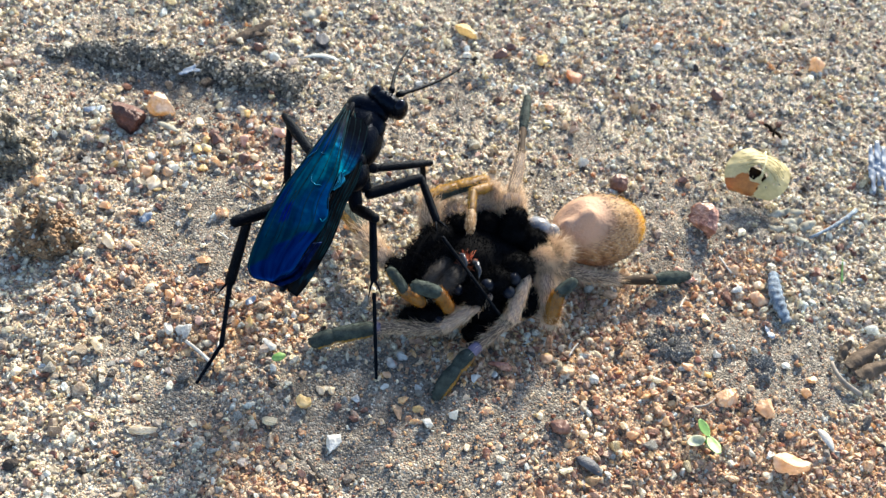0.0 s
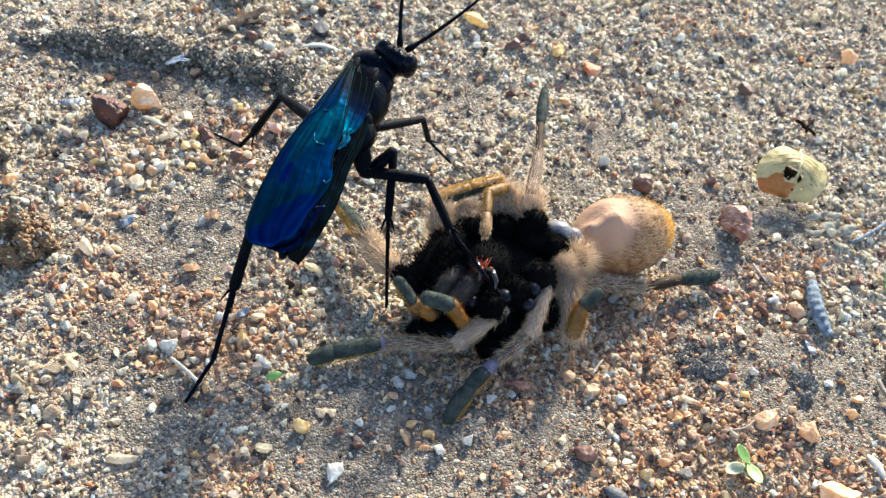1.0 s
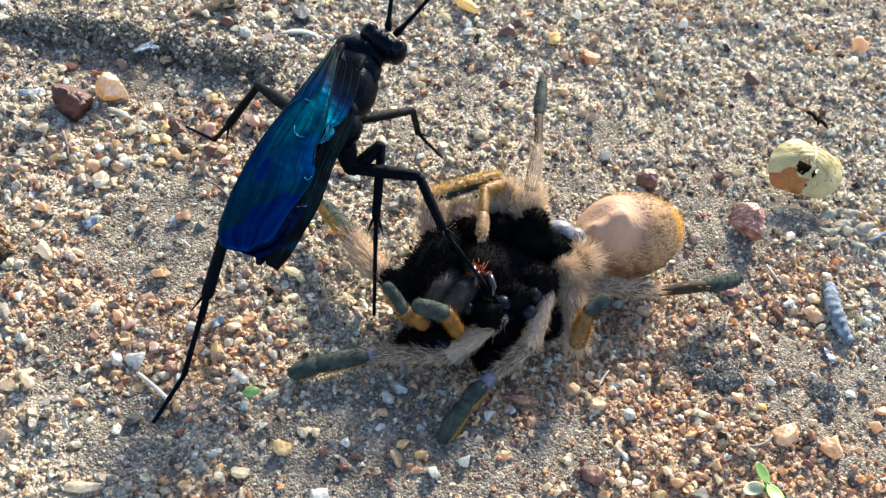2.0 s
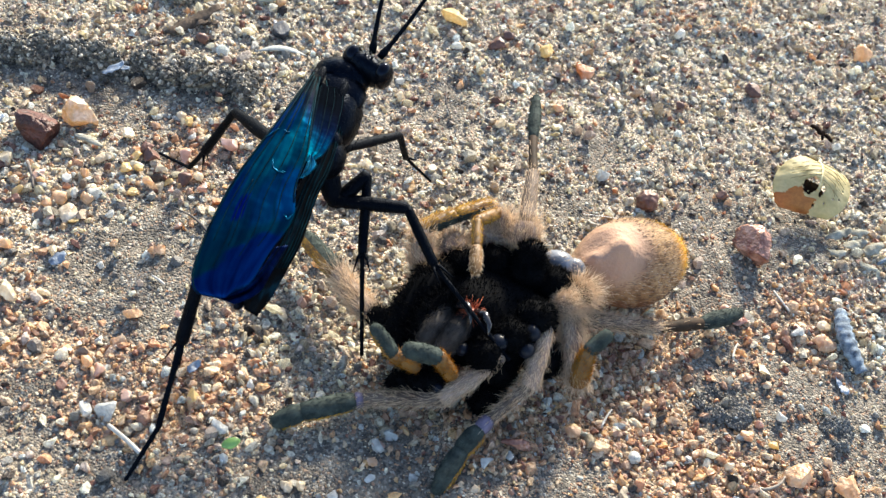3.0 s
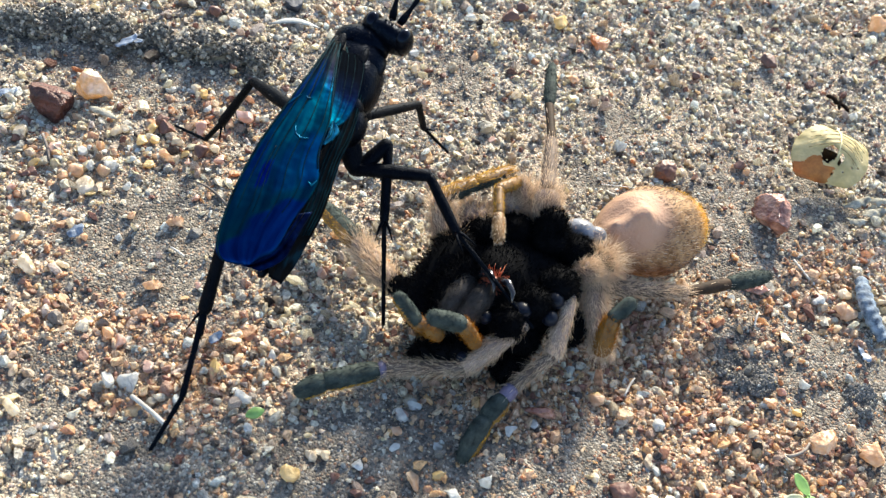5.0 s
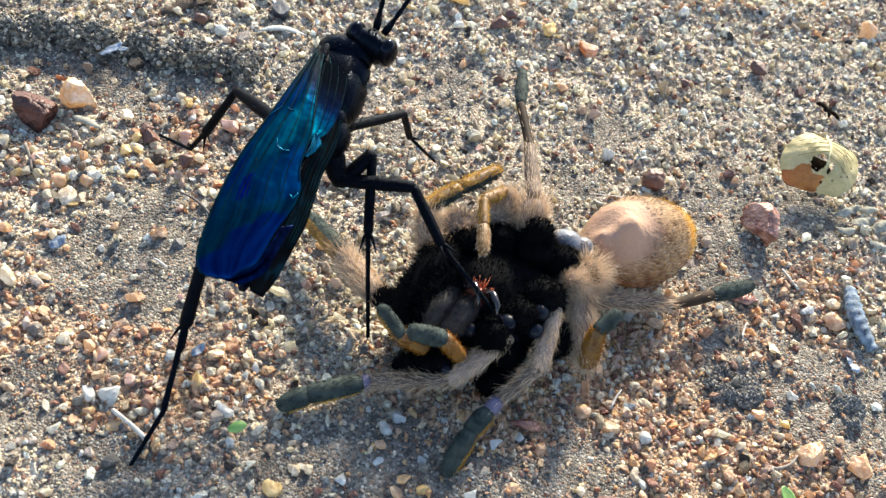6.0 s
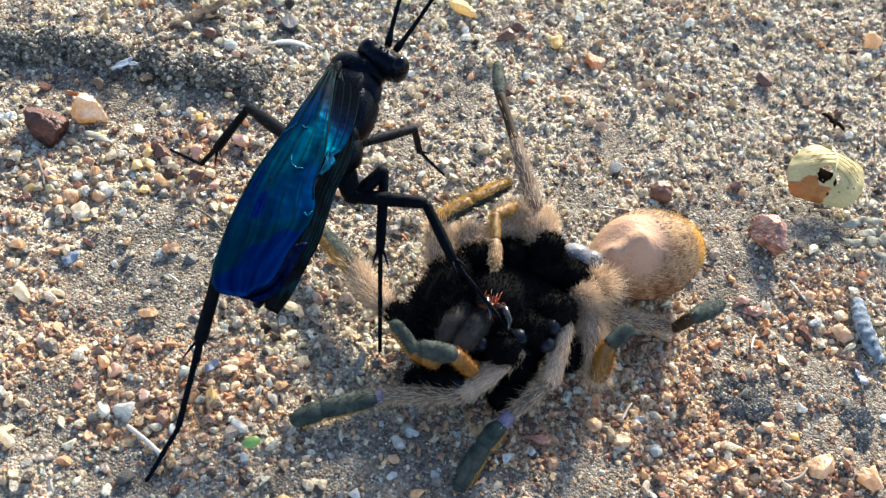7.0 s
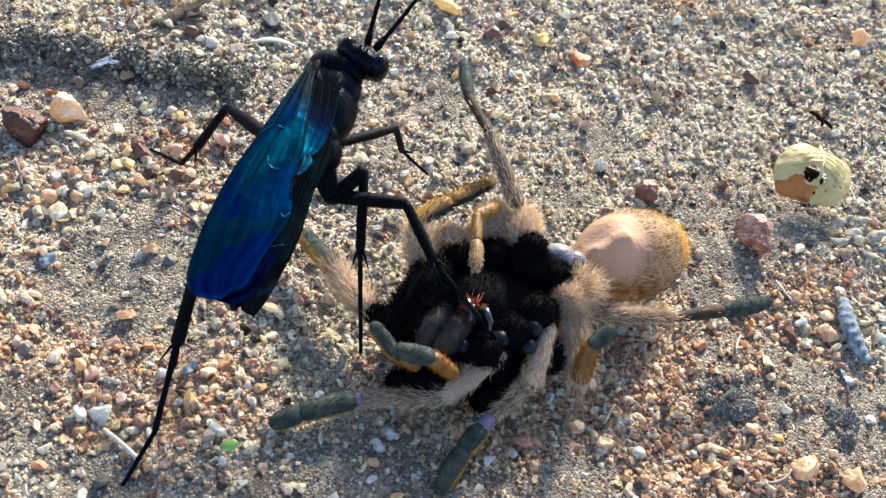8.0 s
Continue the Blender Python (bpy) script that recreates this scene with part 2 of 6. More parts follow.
def abdomen_material():
    """Tan mottled skin with a bare pink patch in front and an orange rear end."""
    m, n, l, b = material("spider_abdomen", 0.65)
    b.inputs["Specular IOR Level"].default_value = 0.2
    tc = n.new("ShaderNodeTexCoord")
    sep = n.new("ShaderNodeSeparateXYZ")
    l.new(tc.outputs["Object"], sep.inputs["Vector"])
    big, fine = noise_tex(n, l, 210.0, 5.0, 0.7), noise_tex(n, l, 1300.0, 2.0)
    base = ramp(n, [(0.34, (0.11, 0.062, 0.032)), (0.47, (0.30, 0.18, 0.085)), (0.64, (0.46, 0.30, 0.155))])
    l.new(big.outputs["Fac"], base.inputs["Fac"])
    speck = ramp(n, [(0.34, (0.45, 0.42, 0.4)), (0.5, (1.0, 1.0, 1.0))])
    l.new(fine.outputs["Fac"], speck.inputs["Fac"])
    c = multiply(n, l, base.outputs["Color"], speck.outputs["Color"])

    def blend(value, lo, hi, colour, src):
        mr = n.new("ShaderNodeMapRange")
        mr.interpolation_type = "SMOOTHSTEP"
        mr.inputs["From Min"].default_value, mr.inputs["From Max"].default_value = lo, hi
        l.new(value, mr.inputs["Value"])
        mx = n.new("ShaderNodeMix")
        mx.data_type = "RGBA"
        mx.inputs[7].default_value = (*colour, 1)
        l.new(mr.outputs["Result"], mx.inputs[0])
        l.new(src, mx.inputs[6])
        return mx.outputs[2]
    rear = n.new("ShaderNodeVectorMath")
    rear.operation = "DOT_PRODUCT"
    rear.inputs[1].default_value = (0.96, -0.05, -0.25)
    l.new(tc.outputs["Object"], rear.inputs[0])
    c = blend(rear.outputs["Value"], 0.0036, 0.0076, (0.60, 0.27, 0.03), c)
    d = n.new("ShaderNodeVectorMath")
    d.operation = "DISTANCE"
    d.inputs[1].default_value = (-0.0055, -0.0002, 0.0062)
    l.new(tc.outputs["Object"], d.inputs[0])
    c = blend(d.outputs["Value"], 0.0085, 0.0038, (0.44, 0.275, 0.185), c)
    l.new(c, b.inputs["Base Color"])
    bump(n, l, b, fine.outputs["Fac"], 0.5, 0.0004)
    return translucent(m, 0.18, (0.7, 0.35, 0.12))


M_GROUND = ground_material()
M_GRAIN = grain_material("pale_quartz_grit", False, PALE_GRIT)
M_RUST = grain_material("rusty_grit", False, RUSTY_GRIT)
M_PEBBLE = grain_material("pebble_stone", True, PALE_GRIT)
M_SOIL = mottled("crumbly_grey_soil", (0.07, 0.06, 0.045), (0.33, 0.285, 0.21), 650.0, 0.95, 0.3)
M_CRUMB = grain_material("dark_soil_crumbs", False, SOIL, 0.2)
M_DAMP = mottled("damp_dark_soil", (0.075, 0.07, 0.064), (0.19, 0.18, 0.165), 500.0, 0.9, 0.3)
M_SANDCLOD = mottled("sandy_brown_clod", (0.09, 0.05, 0.026), (0.30, 0.19, 0.105), 420.0, 0.95, 0.3)
M_RED = mottled("dark_red_jasper", (0.03, 0.009, 0.007), (0.12, 0.034, 0.02), 380.0, 0.55, 1.0, 4.0)
M_PINK = mottled("red_and_white_quartz", (0.13, 0.032, 0.02), (0.46, 0.25, 0.18), 260.0, 0.25, 0.9, 5.0, 0.5, 0.14)
M_QUARTZ = translucent(mottled("milky_quartz", (0.60, 0.45, 0.28), (0.88, 0.83, 0.74), 330.0, 0.2, 0.8, 4.0), 0.42, (0.94, 0.84, 0.64))
M_TWOTONE = translucent(mottled("amber_and_white_quartz", (0.66, 0.38, 0.15), (0.90, 0.85, 0.77), 460.0, 0.22, 0.8, 5.0, 0.5, 0.14), 0.35, (0.92, 0.66, 0.36))
M_HONEY = translucent(mottled("honey_quartz", (0.62, 0.34, 0.19), (0.84, 0.68, 0.50), 330.0, 0.3, 0.6, 5.0, 0.5, 0.12), 0.4, (0.92, 0.68, 0.42))
M_CLEAR = translucent(mottled("grey_clear_quartz", (0.44, 0.44, 0.42), (0.72, 0.72, 0.70), 330.0, 0.15, 0.4), 0.4, (0.85, 0.86, 0.84))
M_ROSE = translucent(mottled("rose_quartz", (0.50, 0.30, 0.22), (0.72, 0.54, 0.46), 260.0, 0.3, 0.3), 0.3, (0.85, 0.55, 0.42))
M_AMBER = translucent(mottled("amber_yellow_quartz", (0.60, 0.42, 0.17), (0.80, 0.66, 0.38), 330.0, 0.3, 0.5, 5.0), 0.4, (0.9, 0.7, 0.35))
M_RUSTSTONE = translucent(mottled("rusty_orange_quartz", (0.50, 0.17, 0.06), (0.80, 0.52, 0.33), 420.0, 0.35, 0.7, 5.0, 0.5, 0.1), 0.3, (0.9, 0.5, 0.25))
M_SLATE = mottled("dark_slate_husk", (0.018, 0.020, 0.028), (0.075, 0.078, 0.09), 500.0, 0.6, 0.2)
M_OLIVE = mottled("olive_brown_stone", (0.07, 0.055, 0.03), (0.20, 0.16, 0.09), 420.0, 0.6, 0.4)
M_FLAKE = mottled("blue_grey_litter_flake", (0.05, 0.07, 0.11), (0.28, 0.33, 0.40), 500.0, 0.45, 0.2)
M_PALELITTER = translucent(mottled("pale_grey_dry_litter", (0.16, 0.15, 0.12), (0.52, 0.50, 0.42), 600.0, 0.95, 0.5, 6.0, 0.1), 0.3, (0.6, 0.6, 0.58))
M_DARK = mottled("dark_brown_stone", (0.09, 0.04, 0.03), (0.20, 0.09, 0.06), 300.0, 0.5, 0.2)
M_LEAF = translucent(mottled("dry_yellow_leaf", (0.50, 0.43, 0.21), (0.68, 0.60, 0.35), 260.0, 0.6, 0.15), 0.42, (0.74, 0.63, 0.27))
M_LEAF_BROWN = translucent(mottled("dry_orange_brown_leaf", (0.18, 0.055, 0.012), (0.56, 0.24, 0.05), 420.0, 0.5, 0.15), 0.35, (0.75, 0.28, 0.05))
M_VEIN = mottled("leaf_vein", (0.58, 0.50, 0.24), (0.72, 0.64, 0.38), 300.0, 0.6)
M_LEAFLINE = mottled("dark_leaf_line", (0.16, 0.12, 0.04), (0.26, 0.20, 0.07), 300.0, 0.6)
# near black, for the shade behind the leaf's holes and for black twigs
M_SHADE_AND_TWIG = mottled("hole_shade_and_black_twig", (0.006, 0.003, 0.002), (0.022, 0.011, 0.006), 300.0, 0.9, 0.1, 6.0, 0.1)
M_HUSK = mottled("grey_weathered_husk", (0.035, 0.05, 0.075), (0.26, 0.33, 0.40), 1100.0, 0.8, 0.3)
M_STRAW = mottled("bleached_straw", (0.36, 0.33, 0.29), (0.62, 0.58, 0.52), 400.0, 0.7, 0.1)
M_BLADE = mottled("dry_grey_grass", (0.26, 0.27, 0.25), (0.42, 0.43, 0.40), 400.0, 0.7, 0.1)
M_TWIG = mottled("dark_dry_twig", (0.05, 0.04, 0.035), (0.16, 0.13, 0.11), 400.0, 0.8, 0.1)
M_BARK = mottled("grey_brown_litter", (0.10, 0.085, 0.07), (0.28, 0.24, 0.2), 300.0, 0.85, 0.2)
M_SCRAP = mottled("dark_brown_leaf_scrap", (0.03, 0.022, 0.016), (0.12, 0.085, 0.06), 400.0, 0.8, 0.3, 5.0, 0.2)
M_GREEN = translucent(mottled("fresh_green_leaf", (0.20, 0.36, 0.09), (0.34, 0.52, 0.19), 300.0, 0.4, 0.1), 0.35, (0.35, 0.7, 0.15))
M_COAT = translucent(mottled("pale_greenish_seed_coat", (0.40, 0.42, 0.28), (0.58, 0.60, 0.44), 300.0, 0.6), 0.3, (0.6, 0.65, 0.4))
M_CHITIN = mottled("black_wasp_cuticle", (0.0006, 0.0009, 0.0018), (0.0013, 0.0022, 0.0042), 500.0, 0.33, 0.15, 6.0, 0.09)
M_WASPLEG = mottled("black_wasp_leg", (0.0010, 0.0013, 0.0019), (0.0026, 0.0033, 0.0044), 600.0, 0.55, 0.2, 6.0, 0.06)
M_EYE = mottled("black_compound_eye", (0.003, 0.003, 0.004), (0.006, 0.006, 0.008), 300.0, 0.14, 0.0, 6.0, 0.12)
for m in (M_CHITIN, M_WASPLEG, M_EYE):
    m.node_tree.nodes["Principled BSDF"].inputs["Specular Tint"].default_value = (0.35, 0.55, 1.0, 1)
M_WING = wing_material()
M_FAN = mottled("bright_cyan_wing_fold", (0.0006, 0.03, 0.07), (0.005, 0.16, 0.28), 330.0, 0.40, 0.3, 3.0)
M_FAN.node_tree.nodes["Principled BSDF"].inputs["Metallic"].default_value = 1.0
M_FANWING = fan_material()
M_MARGIN = mottled("ultramarine_wing_margin", (0.0004, 0.002, 0.012), (0.0006, 0.009, 0.05), 420.0, 0.42, 0.3, 3.0)
M_MARGIN.node_tree.nodes["Principled BSDF"].inputs["Metallic"].default_value = 1.0
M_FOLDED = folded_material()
M_WINGVEIN = mottled("wing_vein", (0.0008, 0.006, 0.010), (0.003, 0.022, 0.030), 500.0, 0.6, 0.0, 6.0, 0.02)
M_BLACKFUR = mottled("black_velvet_fur", (0.0014, 0.0016, 0.0022), (0.0036, 0.0040, 0.0050), 500.0, 0.8, 0.0, 6.0, 0.03)
M_PALEFUR = translucent(mottled("pale_beige_fur", (0.56, 0.43, 0.31), (0.84, 0.70, 0.55), 400.0, 0.5, 0.0, 6.0, 0.3), 0.45, (0.85, 0.68, 0.48))
M_YELFUR = translucent(mottled("yellow_orange_fur", (0.40, 0.21, 0.015), (0.62, 0.40, 0.055), 400.0, 0.6, 0.0, 6.0, 0.12), 0.25, (0.65, 0.31, 0.03))
M_ORANGEFUR = translucent(mottled("deep_orange_fur", (0.24, 0.09, 0.006), (0.42, 0.19, 0.018), 400.0, 0.6, 0.0, 6.0, 0.12), 0.25, (0.6, 0.27, 0.02))
M_PALESKIN = mottled("greyish_pink_leg_skin", (0.22, 0.165, 0.135), (0.38, 0.29, 0.24), 400.0, 0.7, 0.1, 6.0, 0.12)
M_YELSKIN = mottled("ochre_leg_skin", (0.12, 0.055, 0.012), (0.26, 0.13, 0.03), 400.0, 0.55, 0.1)
M_PAD = mottled("dark_greenish_scopula_pad", (0.018, 0.025, 0.024), (0.056, 0.070, 0.062), 700.0, 0.8, 0.1, 6.0, 0.1)
M_BROWN = mottled("dark_brown_leg", (0.022, 0.015, 0.011), (0.06, 0.038, 0.024), 500.0, 0.7, 0.1, 6.0, 0.1)
M_DUSK = mottled("dusky_brown_leg_skin", (0.085, 0.062, 0.048), (0.19, 0.145, 0.115), 400.0, 0.7, 0.1, 6.0, 0.12)
M_LILAC = mottled("bare_lilac_joint_skin", (0.07, 0.062, 0.11), (0.17, 0.145, 0.21), 500.0, 0.4, 0.0, 6.0, 0.3)
M_GREYHAIR = mottled("grey_cheliceral_hair", (0.014, 0.012, 0.011), (0.05, 0.044, 0.040), 400.0, 0.75, 0.0, 6.0, 0.12)
M_BLUEGREY = mottled("shiny_blue_grey_cuticle", (0.002, 0.003, 0.006), (0.007, 0.010, 0.020), 300.0, 0.35, 0.0, 6.0, 0.15)
M_PLATE = mottled("polished_blue_grey_plate", (0.08, 0.09, 0.11), (0.20, 0.22, 0.26), 420.0, 0.34, 0.1)
M_REDMOUTH = mottled("red_orange_mouth_hair", (0.35, 0.05, 0.015), (0.6, 0.14, 0.05), 500.0, 0.4)
M_FANG = mottled("glossy_black_fang", (0.008, 0.007, 0.008), (0.03, 0.028, 0.03), 300.0, 0.12)
M_ABDOMEN = abdomen_material()
M_SILK = mottled("white_silk", (0.6, 0.6, 0.62), (0.85, 0.85, 0.85), 300.0, 0.4)
M_CRACK = mottled("dark_crack_soil", (0.02, 0.017, 0.014), (0.05, 0.042, 0.035), 500.0, 0.95)


# ---- mesh tools, in centimetres ----
class Shape:
    """Triangles gathered in arrays, each with a material slot."""

    def __init__(self):
        self.v, self.f, self.m, self.n = [], [], [], 0

    def add(self, v, f, slot=0):
        self.v.append(np.asarray(v, float).reshape(-1, 3))
        f = np.asarray(f, int).reshape(-1, 3)
        self.f.append(f + self.n)
        self.m.append(np.full(len(f), slot) if np.isscalar(slot) else np.asarray(slot))
        self.n += len(self.v[-1])
        return self

    def mesh(self, name, mats, smooth=True):
        v, f, m = np.concatenate(self.v) * CM, np.concatenate(self.f), np.concatenate(self.m)
        me = bpy.data.meshes.new(name)
        me.vertices.add(len(v))
        me.vertices.foreach_set("co", v.ravel())
        me.loops.add(len(f) * 3)
        me.loops.foreach_set("vertex_index", f.ravel())
        me.polygons.add(len(f))
        me.polygons.foreach_set("loop_start", np.arange(len(f)) * 3)
        me.polygons.foreach_set("loop_total", np.full(len(f), 3))
        for x in mats:
            me.materials.append(x)
        me.polygons.foreach_set("material_index", m)
        me.polygons.foreach_set("use_smooth", np.full(len(f), smooth))
        me.update(calc_edges=True)
        return me


def part(name, shape, mats, parent=None, label="", at=None, smooth=True):
    """Links a shape as one mesh object under a thing or a part, at a pose in that one's space."""
    me = shape if isinstance(shape, bpy.types.Mesh) else shape.mesh(name, mats, smooth)
    ob = new(name, me)
    ob.parent = parent
    if at is not None:
        ob.matrix_basis = at
    return tagged(ob, label)


def thing(name, label, category, at=None, group=""):
    ob = new(name)
    ob.empty_display_size = 0.005
    if at is not None:
        ob.matrix_basis = at
    return tagged(ob, label, category, group)


def cmv(p):
    return Vector(p) * CM


def grid_faces(nu, nv, wrap=False):
    f = []
    for i in range(nu - 1):
        for j in range(nv if wrap else nv - 1):
            k = (j + 1) % nv
            a, b, c, d = i * nv + j, i * nv + k, (i + 1) * nv + k, (i + 1) * nv + j
            f += [(a, b, c), (a, c, d)]
    return np.array(f)


def tube(points, radii, n=10, squash=1.0):
    """A closed tube along points; squash flattens it."""
    p = np.array(points, float)
    r = np.array(radii, float)
    d = np.gradient(p, axis=0)
    d /= np.linalg.norm(d, axis=1)[:, None] + 1e-12
    ref = np.array([0.0, 0.0, 1.0]) if abs(d[0][2]) < 0.9 else np.array([1.0, 0.0, 0.0])
    rings = []
    for q, t, rad in zip(p, d, r):
        s = np.cross(t, ref)
        s /= np.linalg.norm(s) + 1e-12
        u = np.cross(s, t)
        a = np.linspace(0, 2 * np.pi, n, endpoint=False)
        rings.append(q + rad * (np.cos(a)[:, None] * s + squash * np.sin(a)[:, None] * u))
    v = np.concatenate(rings + [p[:1], p[-1:]])
    f = [(a, c, b) for a, b, c in grid_faces(len(p), n, True)]
    m = len(p) * n
    for j in range(n):
        f += [(m, j, (j + 1) % n), (m + 1, m - n + (j + 1) % n, m - n + j)]
    return v, np.array(f)


def icosphere(level):
    bm = bmesh.new()
    bmesh.ops.create_icosphere(bm, subdivisions=level, radius=1.0)
    v = np.array([x.co[:] for x in bm.verts])
    f = np.array([[y.index for y in x.verts] for x in bm.faces])
    bm.free()
    return v, f


ICO = {k: icosphere(k) for k in (1, 2, 3, 4)}
OCTA = (np.array([(1, 0, 0), (-1, 0, 0), (0, 1, 0), (0, -1, 0), (0, 0, 1), (0, 0, -1)], float),
        np.array([(0, 2, 4), (2, 1, 4), (1, 3, 4), (3, 0, 4), (2, 0, 5), (1, 2, 5), (3, 1, 5), (0, 3, 5)]))


def stone_verts(level, seed, cuts=11, rough=0.07, deep=0.34):
    """A unit stone: a ball cut by random planes, with a little unevenness."""
    r = np.random.RandomState(seed)
    v = ICO[level][0].copy()
    for _ in range(cuts):
        n = r.normal(size=3)
        n /= np.linalg.norm(n)
        v -= np.maximum(0, v @ n - r.uniform(deep, max(0.8, deep + 0.1)))[:, None] * n
    return v * (1 + r.normal(0, rough, len(v)))[:, None]


def ball(centre, radii, level=3, axes=None, lumps=0.0, freq=2.0):
    """An ellipsoid, turned by the columns of axes, with soft lumps."""
    v, f = ICO[level]
    v = v.copy()
    if lumps:
        v *= np.array([1 + lumps * noise.noise(Vector(p * freq)) for p in v])[:, None]
    v = v * np.array(radii)
    if axes is not None:
        v = v @ np.array(axes).T
    return v + np.array(centre), f


def fur(points, normals, length, width, lean, lean_amount=0.5, spread=0.3, curl=0.15, r=rng):
    """Fine three-sided tapering hairs that stand on points, lean along lean, and bend."""
    p, nrm = np.asarray(points, float), np.asarray(normals, float)
    k = len(p)
    lean = np.broadcast_to(np.asarray(lean, float), (k, 3))
    d = nrm + lean * lean_amount + r.normal(0, spread, (k, 3))
    d /= np.linalg.norm(d, axis=1)[:, None]
    ln = length * r.uniform(0.55, 1.25, k)[:, None]
    bend = r.normal(0, curl, (k, 3)) + lean * curl
    s = np.cross(d, r.normal(size=(k, 3)))
    s /= np.linalg.norm(s, axis=1)[:, None]
    u = np.cross(d, s)
    w = width * r.uniform(0.7, 1.3, k)[:, None]
    p = p - d * ln * 0.05
    mid = p + d * ln * 0.55 + bend * ln * 0.25
    tip = p + (d + bend) * ln
    corners = [(np.cos(a), np.sin(a)) for a in (0, 2.094, 4.189)]
    v = np.stack([p + w * (c * s + e * u) for c, e in corners] + [mid + 0.7 * w * (c * s + e * u) for c, e in corners] + [tip], 1)
    one = []
    for i in range(3):
        j = (i + 1) % 3
        one += [(i, j, j + 3), (i, j + 3, i + 3), (i + 3, j + 3, 6)]
    f = (np.array(one)[None] + (np.arange(k) * 7)[:, None, None]).reshape(-1, 3)
    return v.reshape(-1, 3), f


def sample_surface(v, f, k, r=rng):
    """k points with normals, spread evenly over triangles."""
    a, b, c = v[f[:, 0]], v[f[:, 1]], v[f[:, 2]]
    n = np.cross(b - a, c - a)
    area = np.linalg.norm(n, axis=1)
    i = r.choice(len(f), k, p=area / area.sum())
    s, t = r.uniform(size=k), r.uniform(size=k)
    flip = s + t > 1
    s[flip], t[flip] = 1 - s[flip], 1 - t[flip]
    p = a[i] + s[:, None] * (b - a)[i] + t[:, None] * (c - a)[i]
    return p, n[i] / (area[i][:, None] + 1e-12)


def aim(a, b, roll_ref=(0, 0, 1)):
    """The pose at a, in centimetres, whose z axis points to b."""
    z = (Vector(b) - Vector(a)).normalized()
    ref = Vector(roll_ref)
    if abs(z.dot(ref)) > 0.98:
        ref = Vector((0, 1, 0))
    x = ref.cross(z).normalized()
    y = z.cross(x)
    m = Matrix((x, y, z)).transposed().to_4x4()
    m.translation = cmv(a)
    return m


# ---- ground ----
def hill(x, y):
    """Height of the ground in centimetres."""
    near = math.exp(-((x * x + y * y) / 900.0))
    h = 0.10 * noise.noise(Vector((x * 0.35, y * 0.35, 3.1))) + 0.08 * noise.noise(Vector((x * 1.1, y * 1.1, 7.7)))
    h += near * (0.07 * noise.noise(Vector((x * 3.2, y * 3.2, 1.3))) + 0.03 * noise.noise(Vector((x * 9.0, y * 9.0, 5.9))))
    return h


def bare(x, y):
    """0 where grains lie thick, 1 on bare clay."""
    n = noise.noise(Vector((x * 0.32 + 4.0, y * 0.32, 11.0))) + 0.45 * noise.noise(Vector((x * 1.3, y * 1.3, 2.0)))
    for cx, cy, r in BARE:
        n += 1.1 * math.exp(-((x - cx) ** 2 + (y - cy) ** 2) / (r * r))
    return min(1.0, max(0.0, 0.16 + 1.05 * n))


# patches of bare grey clay: centre and reach
BARE = [(0.6, -4.6, 1.3), (-0.8, -5.2, 0.9), (2.6, -3.5, 0.6), (-3.6, -2.0, 0.9), (4.1, 1.5, 0.7), (1.9, 1.4, 0.8), (6.6, -2.0, 0.9),
        (7.4, -1.2, 0.8), (-2.2, 2.3, 1.0), (-0.6, 3.4, 0.8), (-3.4, -5.2, 0.8), (2.3, 3.2, 0.7), (-4.6, -4.4, 0.6),
        (-4.01, -1.93, 0.7), (-3.79, -1.26, 0.5), (-1.54, -0.76, 0.5), (6.08, -1.39, 0.7), (4.46, -1.65, 0.3), (6.18, 2.14, 0.6), (-0.97, 1.56, 0.4), (-6.16, 1.63, 0.4)]


# patches of iron-stained orange-brown grit: centre and reach
RUST = [(1.7, -3.6, 1.2), (0.2, -4.1, 1.0), (5.2, -2.8, 2.0), (3.6, -2.2, 1.2), (7.4, -3.6, 1.6), (2.4, -5.2, 1.2), (-2.6, -3.3, 1.1), (-4.6, -3.6, 1.2), (-1.6, -6.4, 1.2), (6.0, 1.0, 0.7), (-4.2, 0.6, 1.0), (3.2, -3.2, 1.5), (4.6, -3.8, 1.5), (2.3, -4.5, 1.1), (3.8, -1.2, 0.8), (4.9, -0.5, 1.0), (5.2, 0.6, 0.8)]


def rusty(x, y):
    n = 0.14 - 0.14 * min(1.0, max(0.0, (y + 1.5) / 2.5)) + 0.55 * noise.noise(Vector((x * 0.6, y * 0.6, 21.0)))
    for cx, cy, r in RUST:
        n += 0.85 * math.exp(-((x - cx) ** 2 + (y - cy) ** 2) / (r * r))
    return min(0.95, max(0.05, n))


def spaced():
    core = np.arange(-11.0, 11.001, 0.1)
    out = 11.0 * 1.35 ** np.arange(1, 34)
    return np.concatenate([-out[::-1], core, out])


def build_ground():
    xs, ys = spaced(), spaced() + 1.0
    v = [(x, y, hill(x, y)) for x in xs for y in ys]
    f = grid_faces(len(xs), len(ys))
    me = Shape().add(v, f).mesh("ground", [M_GROUND])
    me.attributes.new("iron", "FLOAT", "POINT").data.foreach_set("value", np.array([rusty(x, y) * (1 - 0.85 * bare(x, y)) for x, y, _ in v]))
    me.attributes.new("clay", "FLOAT", "POINT").data.foreach_set("value", np.array([bare(x, y) for x, y, _ in v]))
    ob = part("ground", me, None)
    tagged(ob, "sandy grey-brown clay soil with scattered grit", "ground", kind="structure")


